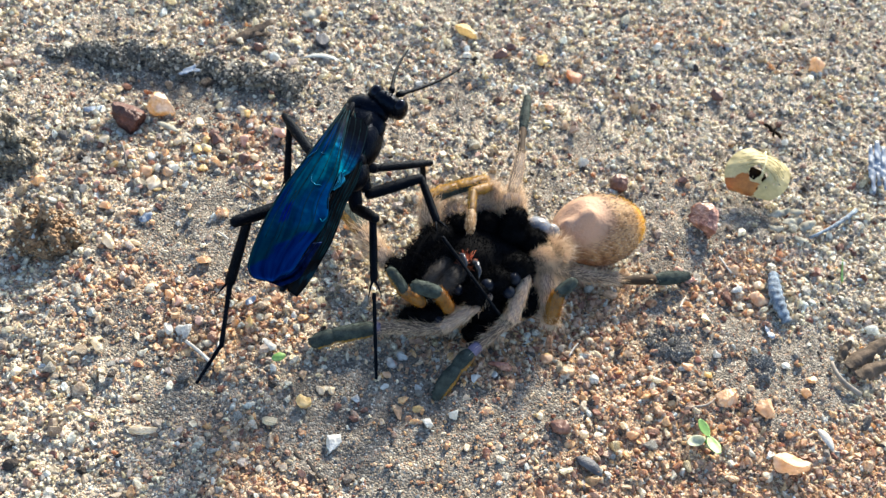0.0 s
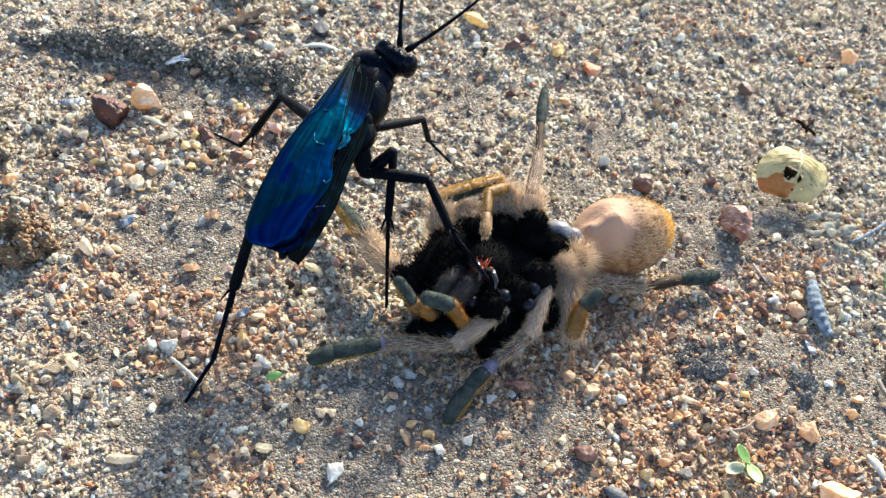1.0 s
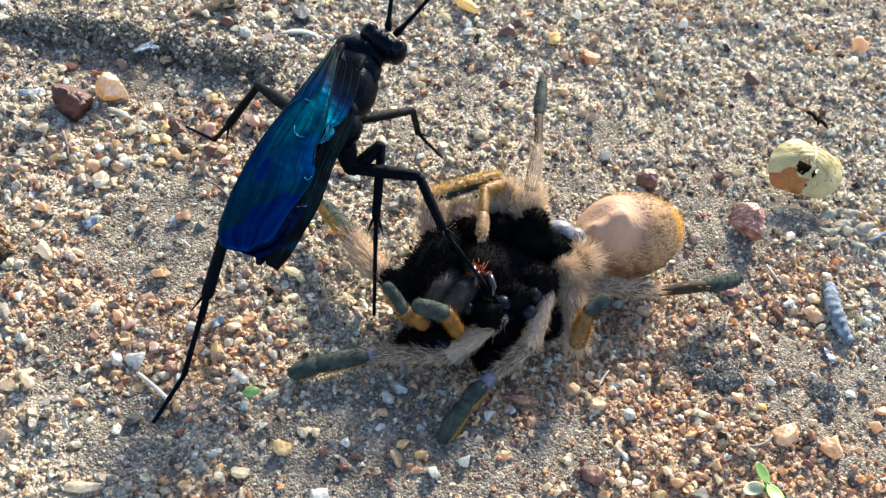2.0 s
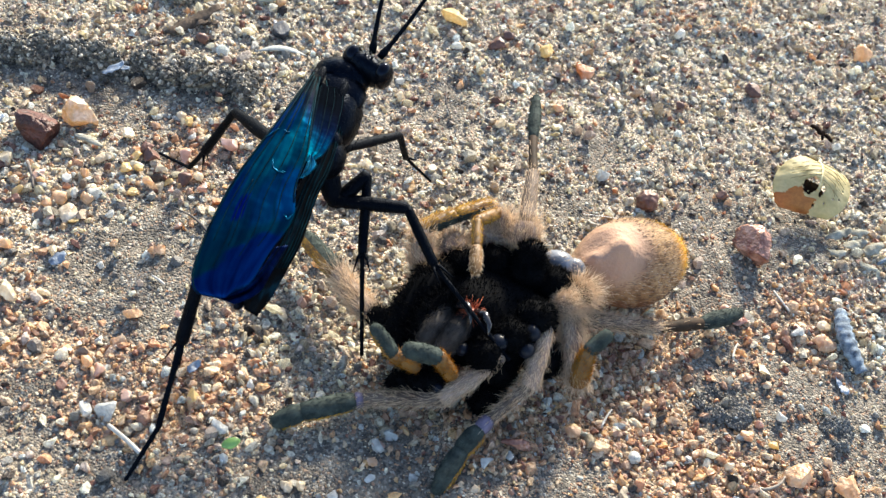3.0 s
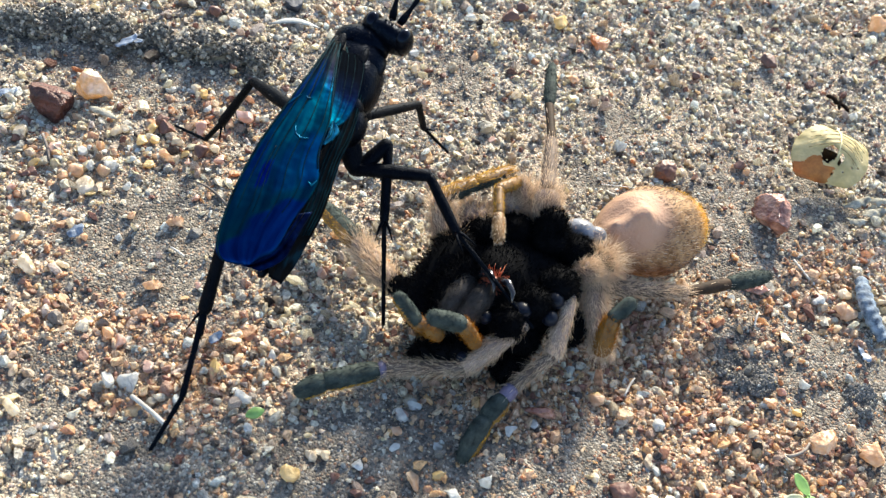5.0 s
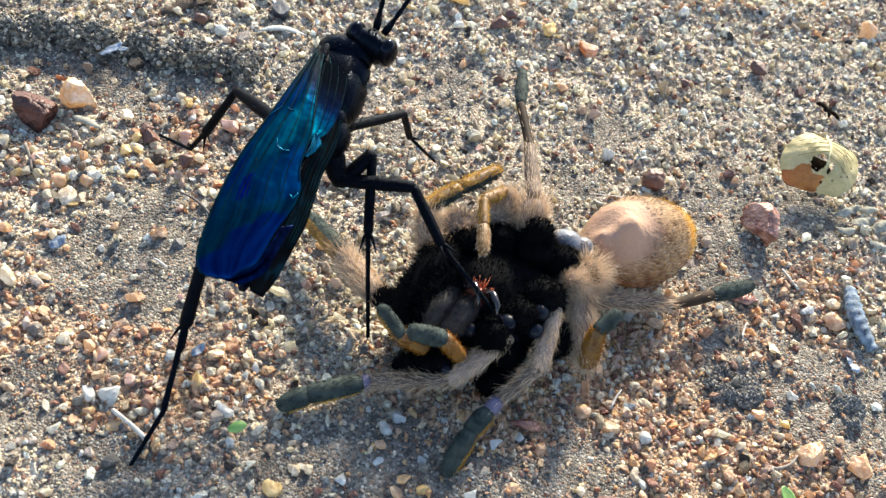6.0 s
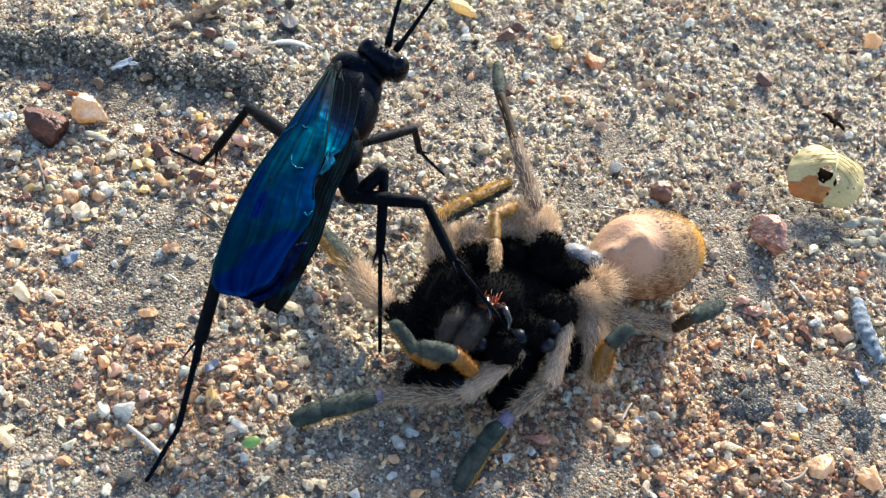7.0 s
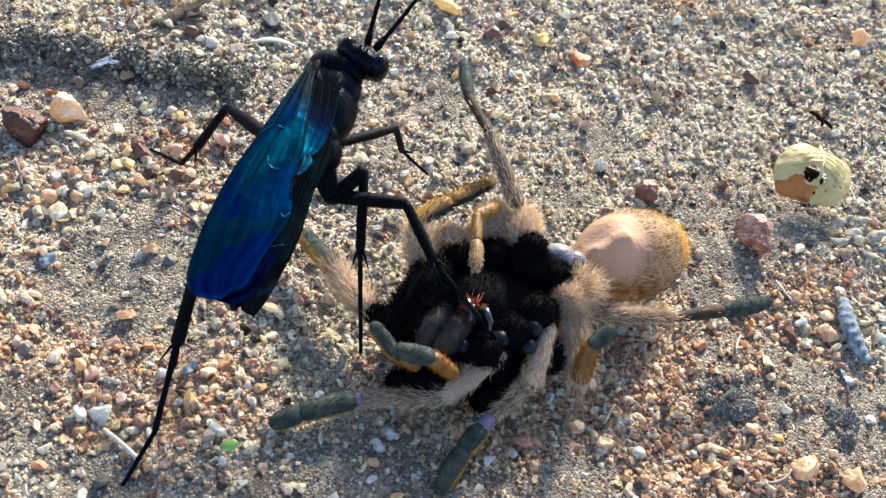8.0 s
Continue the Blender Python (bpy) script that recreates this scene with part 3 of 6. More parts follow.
# the stretch of ground with the densest grit, a slanting field
FIELD = [(-10.9, 2.8), (-5.3, -8.1), (8.9, -4.2), (10.0, 12.0)]


def in_field(x, y):
    for (ax, ay), (bx, by) in zip(FIELD, FIELD[1:] + FIELD[:1]):
        if (bx - ax) * (y - ay) - (by - ay) * (x - ax) < 0:
            return False
    return True


def scatter(count, level, size_lo, size_hi, templates, thin, seed, box, inside=True, sunk=(-0.25, 0.5)):
    """Grains on the ground; level 0 are eight-sided crumbs, higher ones ever rounder."""
    r = np.random.RandomState(seed)
    if level:
        tv = np.stack([stone_verts(level, seed * 50 + i, 9, 0.08, 0.26) for i in range(templates)]) * 1.12
        tf = ICO[level][1]
    else:
        tv = np.stack([OCTA[0] * r.uniform(0.7, 1.3, (6, 1)) for _ in range(templates)])
        tf = OCTA[1]
    x0, x1, y0, y1 = box
    pts = []
    while len(pts) < count:
        x, y = r.uniform(x0, x1), r.uniform(y0, y1)
        if in_field(x, y) == inside and r.uniform() < (1 - bare(x, y) * thin) * (0.6 + 0.4 * rusty(x, y)):
            pts.append((x, y, hill(x, y)))
    p = np.array(pts)
    s = size_lo + (size_hi - size_lo) * r.beta(1.2, 3.2, count)
    q = r.normal(size=(count, 4))
    q /= np.linalg.norm(q, axis=1)[:, None]
    w, x, y, z = q.T
    rot = np.stack([1 - 2 * (y * y + z * z), 2 * (x * y - z * w), 2 * (x * z + y * w), 2 * (x * y + z * w), 1 - 2 * (x * x + z * z),
                    2 * (y * z - x * w), 2 * (x * z - y * w), 2 * (y * z + x * w), 1 - 2 * (x * x + y * y)], 1).reshape(-1, 3, 3)
    stretch = r.uniform(0.6, 1.3, (count, 1, 3)) * s[:, None, None]
    v = np.einsum("nij,nkj->nki", rot, tv[r.randint(templates, size=count)] * stretch)
    p[:, 2] += s * r.uniform(*sunk, count)
    v += p[:, None, :]
    f = tf[None] + (np.arange(count) * tv.shape[1])[:, None, None]
    slot = np.array([r.uniform() < rusty(a, b) for a, b, _ in pts]).astype(int)
    return v.reshape(-1, 3), f.reshape(-1, 3), np.repeat(slot, len(tf))


def build_gravel():
    box, wide = (-11.0, 10.1, -8.2, 12.1), (-14, 14, -11, 15)
    s = Shape()
    s.add(*scatter(10500, 2, 0.045, 0.125, 40, 0.9, 3, box))
    s.add(*scatter(15000, 1, 0.035, 0.085, 40, 0.88, 9, box))
    s.add(*scatter(4000, 1, 0.04, 0.12, 20, 0.84, 5, wide, False))
    ob = part("coarse_sand", s, [M_GRAIN, M_RUST], smooth=False)
    tagged(ob, "loose orange, beige and white quartz sand grains", "sand", kind="stuff")
    s = Shape()
    s.add(*scatter(32000, 1, 0.022, 0.065, 40, 0.85, 6, box))
    s.add(*scatter(60000, 0, 0.008, 0.026, 24, 0.7, 4, box, True, (0.1, 0.9)))
    s.add(*scatter(4000, 1, 0.03, 0.07, 24, 0.80, 8, wide, False))
    ob = part("fine_sand", s, [M_GRAIN, M_RUST], smooth=False)
    tagged(ob, "fine multicoloured sand grains between coarser ones", "sand", kind="stuff")


def build_pebbles():
    r = np.random.RandomState(21)
    shapes = [Shape().add(stone_verts(2, 300 + i, 11, 0.05), ICO[2][1]).mesh("pebble", [M_PEBBLE], False) for i in range(10)]
    made = 0
    while made < 290:
        x, y = r.uniform(-9.5, 9.5), r.uniform(-7.5, 10.5)
        if r.uniform() < bare(x, y) * 0.8:
            continue
        s = r.uniform(0.085, 0.15)
        ob = new("pebble", shapes[made % 10])
        ob.matrix_basis = pose(x * CM, y * CM, (hill(x, y) + s * 0.4) * CM, *r.uniform(0, 360, 3))
        ob.scale = s * np.array((1.25, 1.0, 0.8)) * r.uniform(0.85, 1.15, 3)
        tagged(ob, "small rounded quartz pebble lying on the sand", "pebble", "pebbles on the sand")
        made += 1


def stone(name, label, mat, x, y, radii, seed, turn=0.0, sink=0.35, cuts=12, level=4, rough=0.008, deep=0.34):
    v = stone_verts(level, seed, cuts, rough, deep)
    v *= np.array([1 + 0.16 * noise.noise(Vector(p * 2.3) + Vector((seed, 0, 0))) + 0.09 * noise.noise(Vector(p * 6.0) + Vector((0, seed, 0))) for p in v])[:, None]
    s = Shape().add(v * 1.12 * np.array(radii), ICO[level][1])
    ob = part(name, s, [mat], at=pose(x * CM, y * CM, (hill(x, y) + radii[2] * (1 - sink)) * CM, 0, 0, turn))
    return tagged(ob, label, "stone")


def build_stones():
    stone("red_stone", "dark red angular stone lying on the sand", M_RED, -6.42, 0.14, (0.44, 0.27, 0.30), 12, -26, 0.3, 14, 4, 0.022, 0.55)
    stone("quartz_stone", "amber and white glassy quartz stone beside a red stone", M_TWOTONE, -5.98, 0.66, (0.30, 0.29, 0.28), 81, 10, 0.2, 16, 4, 0.022, 0.55)
    stone("quartz_stone", "glossy red and white banded stone on the sand", M_PINK, 4.98, 1.40, (0.30, 0.36, 0.30), 11, 40, 0.3, 10, 4, 0.014, 0.42)
    stone("pebble", "round dark brown pebble behind the spider", M_DARK, 3.22, 1.95, (0.17, 0.165, 0.16), 14, 0, 0.15, 5, 4, 0.01, 0.78)
    stone("quartz_stone", "rusty orange grainy quartz stone on the sand", M_RUSTSTONE, 1.9, 4.95, (0.24, 0.19, 0.16), 17, 20)
    stone("quartz_stone", "pale yellow rounded quartz stone", M_AMBER, 1.1, 5.1, (0.17, 0.16, 0.14), 19, 50)
    stone("flat_stone", "cream-white flat oblong stone", M_QUARTZ, -3.38, -5.95, (0.24, 0.13, 0.08), 23, 12)
    stone("quartz_stone", "clear bluish quartz grain on bare clay", M_CLEAR, -0.6, -5.3, (0.13, 0.19, 0.10), 29, 10)
    stone("quartz_stone", "bright honey and white quartz lump", M_HONEY, 6.72, -3.5, (0.36, 0.26, 0.22), 31, 35)
    stone("slate_stone", "dark blue-grey stone beside the soil ridge", M_SLATE, -3.71, 3.90, (0.17, 0.20, 0.15), 71, 30)
    stone("flat_stone", "cream-yellow flat stone on the far sand", M_AMBER, -0.79, 5.46, (0.30, 0.22, 0.14), 73, -20)
    stone("quartz_stone", "orange weathered quartz lump on grit", M_HONEY, 5.62, -2.45, (0.25, 0.18, 0.15), 37, 15)
    stone("quartz_stone", "pale orange quartz lump on grit", M_HONEY, 6.35, -2.55, (0.22, 0.2, 0.14), 41, 75)
    stone("flat_stone", "olive-brown oval flat stone", M_OLIVE, 2.92, -3.98, (0.22, 0.12, 0.08), 43, -10)
    stone("flat_stone", "reddish brown flat stone beside a spider leg", M_PINK, 1.75, -3.10, (0.23, 0.13, 0.1), 47, 5)
    stone("quartz_stone", "greyish white angular quartz grain", M_CLEAR, 1.32, -3.52, (0.12, 0.09, 0.07), 53, 5)
    stone("quartz_stone", "greyish white flat quartz flake", M_CLEAR, 0.75, -4.55, (0.14, 0.10, 0.07), 59, -25)
    stone("quartz_stone", "amber honey-coloured quartz grain", M_AMBER, -2.55, -3.62, (0.12, 0.17, 0.11), 61, 10)
    stone("flat_stone", "thin orange-red flake beside a spider foot", M_PINK, 4.75, -0.02, (0.22, 0.1, 0.06), 67, 20)


# single grains that stand out: place and size
CREAM_GRAINS = [(-5.5, 3.36, 0.1), (-7.02, 1.03, 0.1), (-1.3, 3.1, 0.1), (-1.43, 1.22, 0.11), (-1.86, -1.98, 0.09), (-5.47, -2.74, 0.14), (-5.05, -2.6, 0.08), (-4.68, -4.83, 0.12), (-1.06, -4.44, 0.07), (0.53, 2.92, 0.11), (4.12, 3.15, 0.1), (3.45, -1.93, 0.08), (6.17, 0.28, 0.12), (3.54, 2.06, 0.08), (-3.74, -5.44, 0.08), (-6.57, -0.55, 0.12), (-5.31, -1.21, 0.15), (-5.33, -0.01, 0.1), (-4.41, 0.05, 0.11), (-4.33, -0.22, 0.08), (-3.82, 0.12, 0.1), (-5.16, 0.6, 0.1), (-5.24, -1.91, 0.09), (-4.55, 1.31, 0.09), (-3.99, 1.3, 0.09), (-5.21, 0.07, 0.08)]
CLEAR_GRAINS = [(-4.06, -3.08, 0.07), (-3.52, -4.07, 0.14), (-3.8, -4.13, 0.09), (-2.1, -3.92, 0.11), (-1.93, -3.19, 0.07), (-1.93, -4.33, 0.08), (0.03, -3.39, 0.08), (-0.55, 4.66, 0.11), (2.43, 2.35, 0.12), (3.59, 6.69, 0.13), (6.63, 4.54, 0.12), (3.3, -2.85, 0.09), (5.75, 0.06, 0.1), (-1.34, 3.53, 0.11), (-0.14, 4.45, 0.08), (5.07, 4.13, 0.08), (4.35, -0.31, 0.08), (-5.39, -0.8, 0.09), (-5.09, -0.75, 0.1), (-4.77, -1.03, 0.08), (-4.2, 0.86, 0.08), (-4.88, 1.18, 0.07), (-5.65, -0.57, 0.07), (-4.87, -0.49, 0.07), (-4.58, -1.86, 0.06), (-5.57, -0.46, 0.06)]
ORANGE_GRAINS = [(-3.74, -2.62, 0.12), (-3.82, -3.03, 0.11), (-4.06, -3.49, 0.09), (-2.56, -3.67, 0.09), (-2.66, -3.4, 0.06), (-2.5, -3.88, 0.08), (-1.65, -2.88, 0.08), (-1.26, -4.76, 0.09), (1.48, 3.68, 0.12), (7.5, 7.65, 0.23), (4.48, -3.06, 0.1), (2.42, -2.65, 0.11), (4.91, -2.03, 0.1), (6.14, -0.04, 0.16), (4.21, -2.51, 0.08), (-4.97, -2.06, 0.07), (3.75, 1.06, 0.1), (-0.3, 3.77, 0.1), (-2.86, 4.07, 0.09), (-1.44, 2.12, 0.09), (-4.46, -0.26, 0.12), (-5.21, -0.87, 0.11), (-5.58, -0.97, 0.11), (-5.68, -1.08, 0.09), (-5.45, -0.36, 0.09), (-5.86, -2.0, 0.12), (-5.52, -2.32, 0.06), (-5.82, -2.35, 0.09), (-3.84, -1.45, 0.1), (-4.52, -1.48, 0.07), (-3.93, -1.51, 0.08), (-6.04, 0.11, 0.08)]
AMBER_GRAINS = [(-6.16, -0.99, 0.11), (-4.85, 0.15, 0.1), (-4.9, -0.08, 0.1), (-4.74, -0.04, 0.09), (-4.24, -0.1, 0.09), (-4.66, -0.5, 0.09), (-3.98, -0.37, 0.06), (-4.36, 1.17, 0.1), (-5.19, -1.27, 0.08), (-6.71, -0.46, 0.09)]
ROSE_GRAINS = [(-3.41, -3.78, 0.09), (-1.66, -1.69, 0.1), (-0.08, -3.59, 0.09), (-3.86, -3.56, 0.1), (5.13, -1.76, 0.07), (-4.98, -3.22, 0.07), (-6.26, -1.56, 0.07), (0.32, 1.75, 0.09), (-3.21, -2.43, 0.06), (4.62, 0.16, 0.1), (-6.04, -0.63, 0.11), (-4.18, 0.47, 0.14), (-3.67, -0.1, 0.11), (-3.77, -0.92, 0.07), (-3.61, 0.93, 0.15), (-4.14, -0.24, 0.07), (-5.52, -1.35, 0.06)]
BROWN_GRAINS = [(-4.88, 3.17, 0.12), (0.15, 5.0, 0.18), (0.32, 5.4, 0.12), (-4.12, 1.85, 0.08), (5.11, 5.56, 0.19), (0.36, 3.54, 0.12), (3.69, 4.64, 0.09), (4.52, 2.58, 0.09), (-4.2, -3.87, 0.09), (-1.22, 4.26, 0.07), (2.12, 3.36, 0.11), (-4.66, 0.27, 0.16), (-4.01, -0.0, 0.13), (-6.11, -1.18, 0.1), (-4.76, 0.43, 0.11), (-6.19, -1.25, 0.07)]

# the same kinds on the rusty ground before the spider
FRONT_ORANGE = [(4.11, -3.7, 0.11), (4.36, -2.78, 0.1), (4.94, -2.01, 0.09), (3.47, -1.91, 0.09), (4.5, -3.07, 0.1), (4.28, -3.76, 0.08), (6.19, 0.01, 0.15), (5.37, -0.26, 0.08), (7.18, -1.57, 0.09), (7.07, -1.9, 0.11), (4.66, -3.2, 0.08), (0.25, -4.48, 0.12), (-0.1, -3.87, 0.07)]
FRONT_AMBER = [(5.31, -2.06, 0.09), (-1.25, -4.78, 0.11), (2.44, -2.64, 0.11), (0.55, -4.31, 0.08)]
FRONT_CLEAR = [(3.35, -2.85, 0.09), (5.77, 0.06, 0.09), (5.42, -1.56, 0.08), (4.09, -2.63, 0.07), (0.05, -3.42, 0.08), (-0.08, -3.61, 0.09), (1.14, -4.27, 0.12), (0.45, -3.94, 0.07), (-0.08, -4.1, 0.06), (-0.46, -4.42, 0.08), (1.64, -3.31, 0.08)]
FRONT_CREAM = [(5.2, -2.3, 0.09), (4.64, -2.61, 0.07), (3.93, -3.59, 0.09), (6.8, 0.35, 0.09), (5.02, -1.29, 0.05), (3.28, -3.97, 0.08), (5.11, -2.9, 0.08), (-1.04, -4.45, 0.07), (-0.88, -4.4, 0.08), (1.47, -4.76, 0.07), (2.51, -4.26, 0.07), (2.29, -4.32, 0.07), (2.43, -4.37, 0.05)]
FRONT_BROWN = [(-0.71, -4.67, 0.09), (-0.27, -4.57, 0.07), (-0.41, -4.8, 0.1), (2.88, -3.94, 0.15)]


def build_grains():
    seed = 500
    for rows, mat, label in (
            (CREAM_GRAINS + FRONT_CREAM, M_QUARTZ, "pale yellow translucent quartz grain on the sand"),
            (CLEAR_GRAINS + FRONT_CLEAR, M_CLEAR, "clear greyish white quartz grain on the sand"),
            (ORANGE_GRAINS + FRONT_ORANGE, M_HONEY, "orange honey-coloured quartz grain on the sand"),
            (AMBER_GRAINS + FRONT_AMBER, M_AMBER, "amber translucent quartz grain on the sand"),
            (ROSE_GRAINS, M_ROSE, "pinkish quartz grain on the sand"),
            (BROWN_GRAINS + FRONT_BROWN, M_DARK, "dark brown stone grain on the sand")):
        for x, y, r in rows:
            k = np.random.RandomState(seed).uniform(0.75, 1.2, 3)
            ob = stone("quartz_grain" if mat is not M_DARK else "stone_grain", label, mat, x, y, tuple(r * k * (1, 1, 0.85)), seed, seed * 37, 0.3, 9, 3, 0.03)
            tagged(ob, label, "grain", "large grains on the sand")
            seed += 1


def crumbs(points, size, seed):
    """Soil crumbs heaped on points."""
    r = np.random.RandomState(seed)
    tv = [stone_verts(1, 900 + i, 6, 0.1) for i in range(8)]
    s = Shape()
    for p in points:
        v = tv[r.randint(8)] * size * r.choice((0.45, 0.7, 1.0, 1.35, 1.9), p=(0.2, 0.3, 0.28, 0.16, 0.06))
        s.add(v * r.uniform(0.8, 1.2, 3) + np.array(p), ICO[1][1])
    return s


def build_ridge():
    """A winding low ridge of crumbly dark soil."""
    r = np.random.RandomState(31)
    spine = np.array([(-8.65, 1.40), (-8.05, 1.72), (-7.05, 1.93), (-6.0, 2.04), (-4.85, 2.14), (-4.1, 2.2), (-3.55, 2.1)])
    t = np.linspace(0, len(spine) - 1, 60)
    x, y = np.interp(t, range(len(spine)), spine[:, 0]), np.interp(t, range(len(spine)), spine[:, 1])
    x += [0.06 * noise.noise(Vector((k, 0, 0))) for k in t * 3]
    y += [0.16 * noise.noise(Vector((k, 9, 0))) for k in t * 2.5]
    wide = np.array([0.22 + 0.12 * noise.noise(Vector((k * 2, 4, 0))) for k in t]) * np.clip(np.minimum(0.30 + t / 2.4, (6.1 - t) / 0.5), 0.10, 1)
    v, f = tube(np.stack([x, y, [hill(a, b) + 0.02 for a, b in zip(x, y)]], 1), wide, 18, 1.15)
    v = v + np.array([noise.noise_vector(Vector(p * 3.0)) for p in v]) * 0.15 + np.array([noise.noise_vector(Vector(p * 8.0)) for p in v]) * 0.13
    ridge = thing("soil_ridge", "winding low ridge of dark crumbly soil on the sand", "soil ridge", pose(0, 0, 0))
    part("core", Shape().add(v, f), [M_SOIL], ridge, smooth=False)
    p, n = sample_surface(v, f, 11000, r)
    keep = n[:, 2] > -0.1
    c = part("crumb_crust", crumbs((p + n * 0.010)[keep], 0.029, 33), [M_CRUMB], ridge, smooth=False)
    tagged(c, kind="stuff")
    strewn = []
    for _ in range(900):
        i = r.randint(8, 60)
        a, b = x[i] + r.normal(0, 0.2), y[i] + r.normal(0, 0.26)
        strewn.append((a, b, hill(a, b) + 0.02))
    c = part("crumb_litter", crumbs(strewn, 0.032, 35), [M_CRUMB], ridge, smooth=False)
    tagged(c, kind="stuff")


def clod(x, y, radii, seed, label, mat):
    r = np.random.RandomState(seed)
    v, f = ball((0, 0, 0), radii, 4, None, 0.7, 2.1)
    v = v + np.array([noise.noise_vector(Vector(q * 4.0)) for q in v]) * 0.12
    p, n = sample_surface(v, f, 3800, r)
    s = Shape().add(v, f)
    c = crumbs(p + n * 0.005, 0.040 if radii[2] > 0.1 else 0.016, seed)
    k = np.concatenate(c.f)
    s.add(np.concatenate(c.v), k, np.repeat(r.choice((0, 1, 2), len(c.v), p=(0.75, 0.17, 0.08)), len(ICO[1][1])))
    ob = part("soil_clod", s, [mat, M_CRUMB, M_GRAIN], at=pose(x * CM, y * CM, hill(x, y) * CM, 0, 0, seed * 40), smooth=False)
    tagged(ob, label, "soil clod")


def sheet(outline, nu=20, nv=12, dome=0.0, hole=None, thick=0.008):
    """A thin domed blade along x; outline gives its half width at 0..1."""
    top = []
    for i in range(nu):
        u = i / (nu - 1)
        w = outline(u)
        for j in range(nv):
            q = 2 * j / (nv - 1) - 1
            top.append((u, q * w, dome * (1 - q * q) * math.sin(math.pi * min(1, max(0.0, u)))))
    top = np.array(top)
    f = grid_faces(nu, nv)
    if hole:
        f = f[[not hole(*top[list(t)].mean(0)[:2]) for t in f]]
    low = top - np.array([0, 0, thick])
    edges = {}
    for a, b, c in f:
        for e in ((a, b), (b, c), (c, a)):
            edges[e] = 1
    rim = []
    k = len(top)
    for a, b in edges:
        if (b, a) not in edges:
            rim += [(b, a, a + k), (b, a + k, b + k)]
    return np.concatenate([top, low]), np.concatenate([f, f[:, ::-1] + k, np.array(rim)])


def build_leaf():
    leaf = thing("dry_leaf", "curled dry yellow leaf with insect holes and a brown edge", "leaf", pose(5.93 * CM, 2.92 * CM, hill(5.93, 2.92) * CM))
    rise = 0.34

    def lift(x, w):
        return rise * max(0.0, 1 - (w / 0.66) ** 2) * math.sin(math.pi * min(1, max(0, x / 1.22 + 0.5))) ** 0.75

    def ragged(u, w):
        return 0.35 * noise.noise(Vector((u * 26, w * 26, 0)))

    def hole(u, w):
        a = math.hypot((u - 0.61) / 0.135, (w + 0.10) / 0.115) < 1 + ragged(u, w)
        b = math.hypot((u - 0.66) / 0.10, (w - 0.085) / 0.04) < 1 + ragged(u, w)
        c = any(math.hypot((u - p) / 0.018, (w - q) / 0.02) < 1 for p, q in ((0.72, 0.30), (0.50, 0.43), (0.82, 0.20), (0.68, 0.40), (0.88, 0.06), (0.34, 0.30)))
        return a or b or c
    v, f = sheet(lambda u: 0.60 * max(0.02, math.sin(math.pi * (0.015 + 0.885 * u) ** 0.95)) ** 0.38, 60, 54, 0.0, hole)
    uw = v[:, :2].copy()
    half = len(v) // 2
    v[:, 0] = (v[:, 0] - 0.5) * 1.22 - 0.20 * v[:, 1]
    v[:, 2] += [lift(x, w) + 0.02 * noise.noise(Vector((x * 6, w * 6, 2))) for x, w in v[:, :2]]
    mid = uw[f].mean(1)
    brown = np.array([w < 0.06 + 0.12 * ragged(u, w) and u > 0.80 + 0.05 * ragged(u, w) - 0.12 * math.exp(-((w + 0.26) / 0.11) ** 4) for u, w in mid])
    tilt = pose(0, 0.02 * CM, 0.46 * CM, 20, 3, 0) @ pose(0, 0, 0, 0, 0, -100) @ Matrix.Diagonal((0.87, 1.10, 1.1, 1))
    blade = part("blade", Shape().add(v, f[~brown]), [M_LEAF], leaf, at=tilt)
    part("brown_edge", Shape().add(v, f[brown]), [M_LEAF_BROWN], leaf, "orange-brown withered edge", at=tilt)
    # an added dark sheet behind the holes stands for the shade inside the leaf
    w, g = sheet(lambda u: 0.30 * math.sin(math.pi * (0.1 + 0.8 * u)) ** 0.5, 18, 14, 0.12)
    part("hole_shade_sheet", Shape().add((w - np.array((0.5, 0, 0))) * np.array((0.7, 1, 1)) + np.array((0.22, -0.06, 0.03)), g), [M_SHADE_AND_TWIG], leaf, "added dark sheet for the shade behind the holes", at=tilt)
    rib = [(-0.66, 0, 0.02)] + [(x, 0.02 * math.sin(x * 3), lift(x, 0) + 0.008) for x in np.linspace(-0.58, 0.24, 14)]
    part("midrib", Shape().add(*tube(rib, np.linspace(0.018, 0.008, len(rib)), 8)), [M_VEIN], blade, "pale raised midrib")
    for k in range(6):
        for side in (-1, 1):
            x0 = -0.50 + 0.125 * k
            line = []
            for q in np.linspace(0.03, 0.88, 9):
                x = x0 + 0.20 * q + 0.05 * q * q
                w = q * 0.50 * (1 - 0.02 * k)
                line.append((x, side * w, lift(x, w) + 0.018))
            line = [(x - 0.20 * w, w, z) for x, w, z in line]
            edge = next((i for i, (x, w, z) in enumerate(line) if hole(x / 1.22 + 0.5 + 0.16 * w, w)), 9)
            if edge < 2:
                continue
            line = line[:edge]
            part("side_vein", Shape().add(*tube(line, np.linspace(0.006, 0.0035, len(line)), 5)), [M_LEAFLINE], blade, "thin dark side vein")
            if edge < 6:
                continue
            fork = [(line[4][0] + 0.10 * t, line[4][1] + side * 0.10 * t, 0) for t in np.linspace(0, 1, 5)]
            fork = [(x, w, lift(x, abs(w)) + 0.018) for x, w, _ in fork]
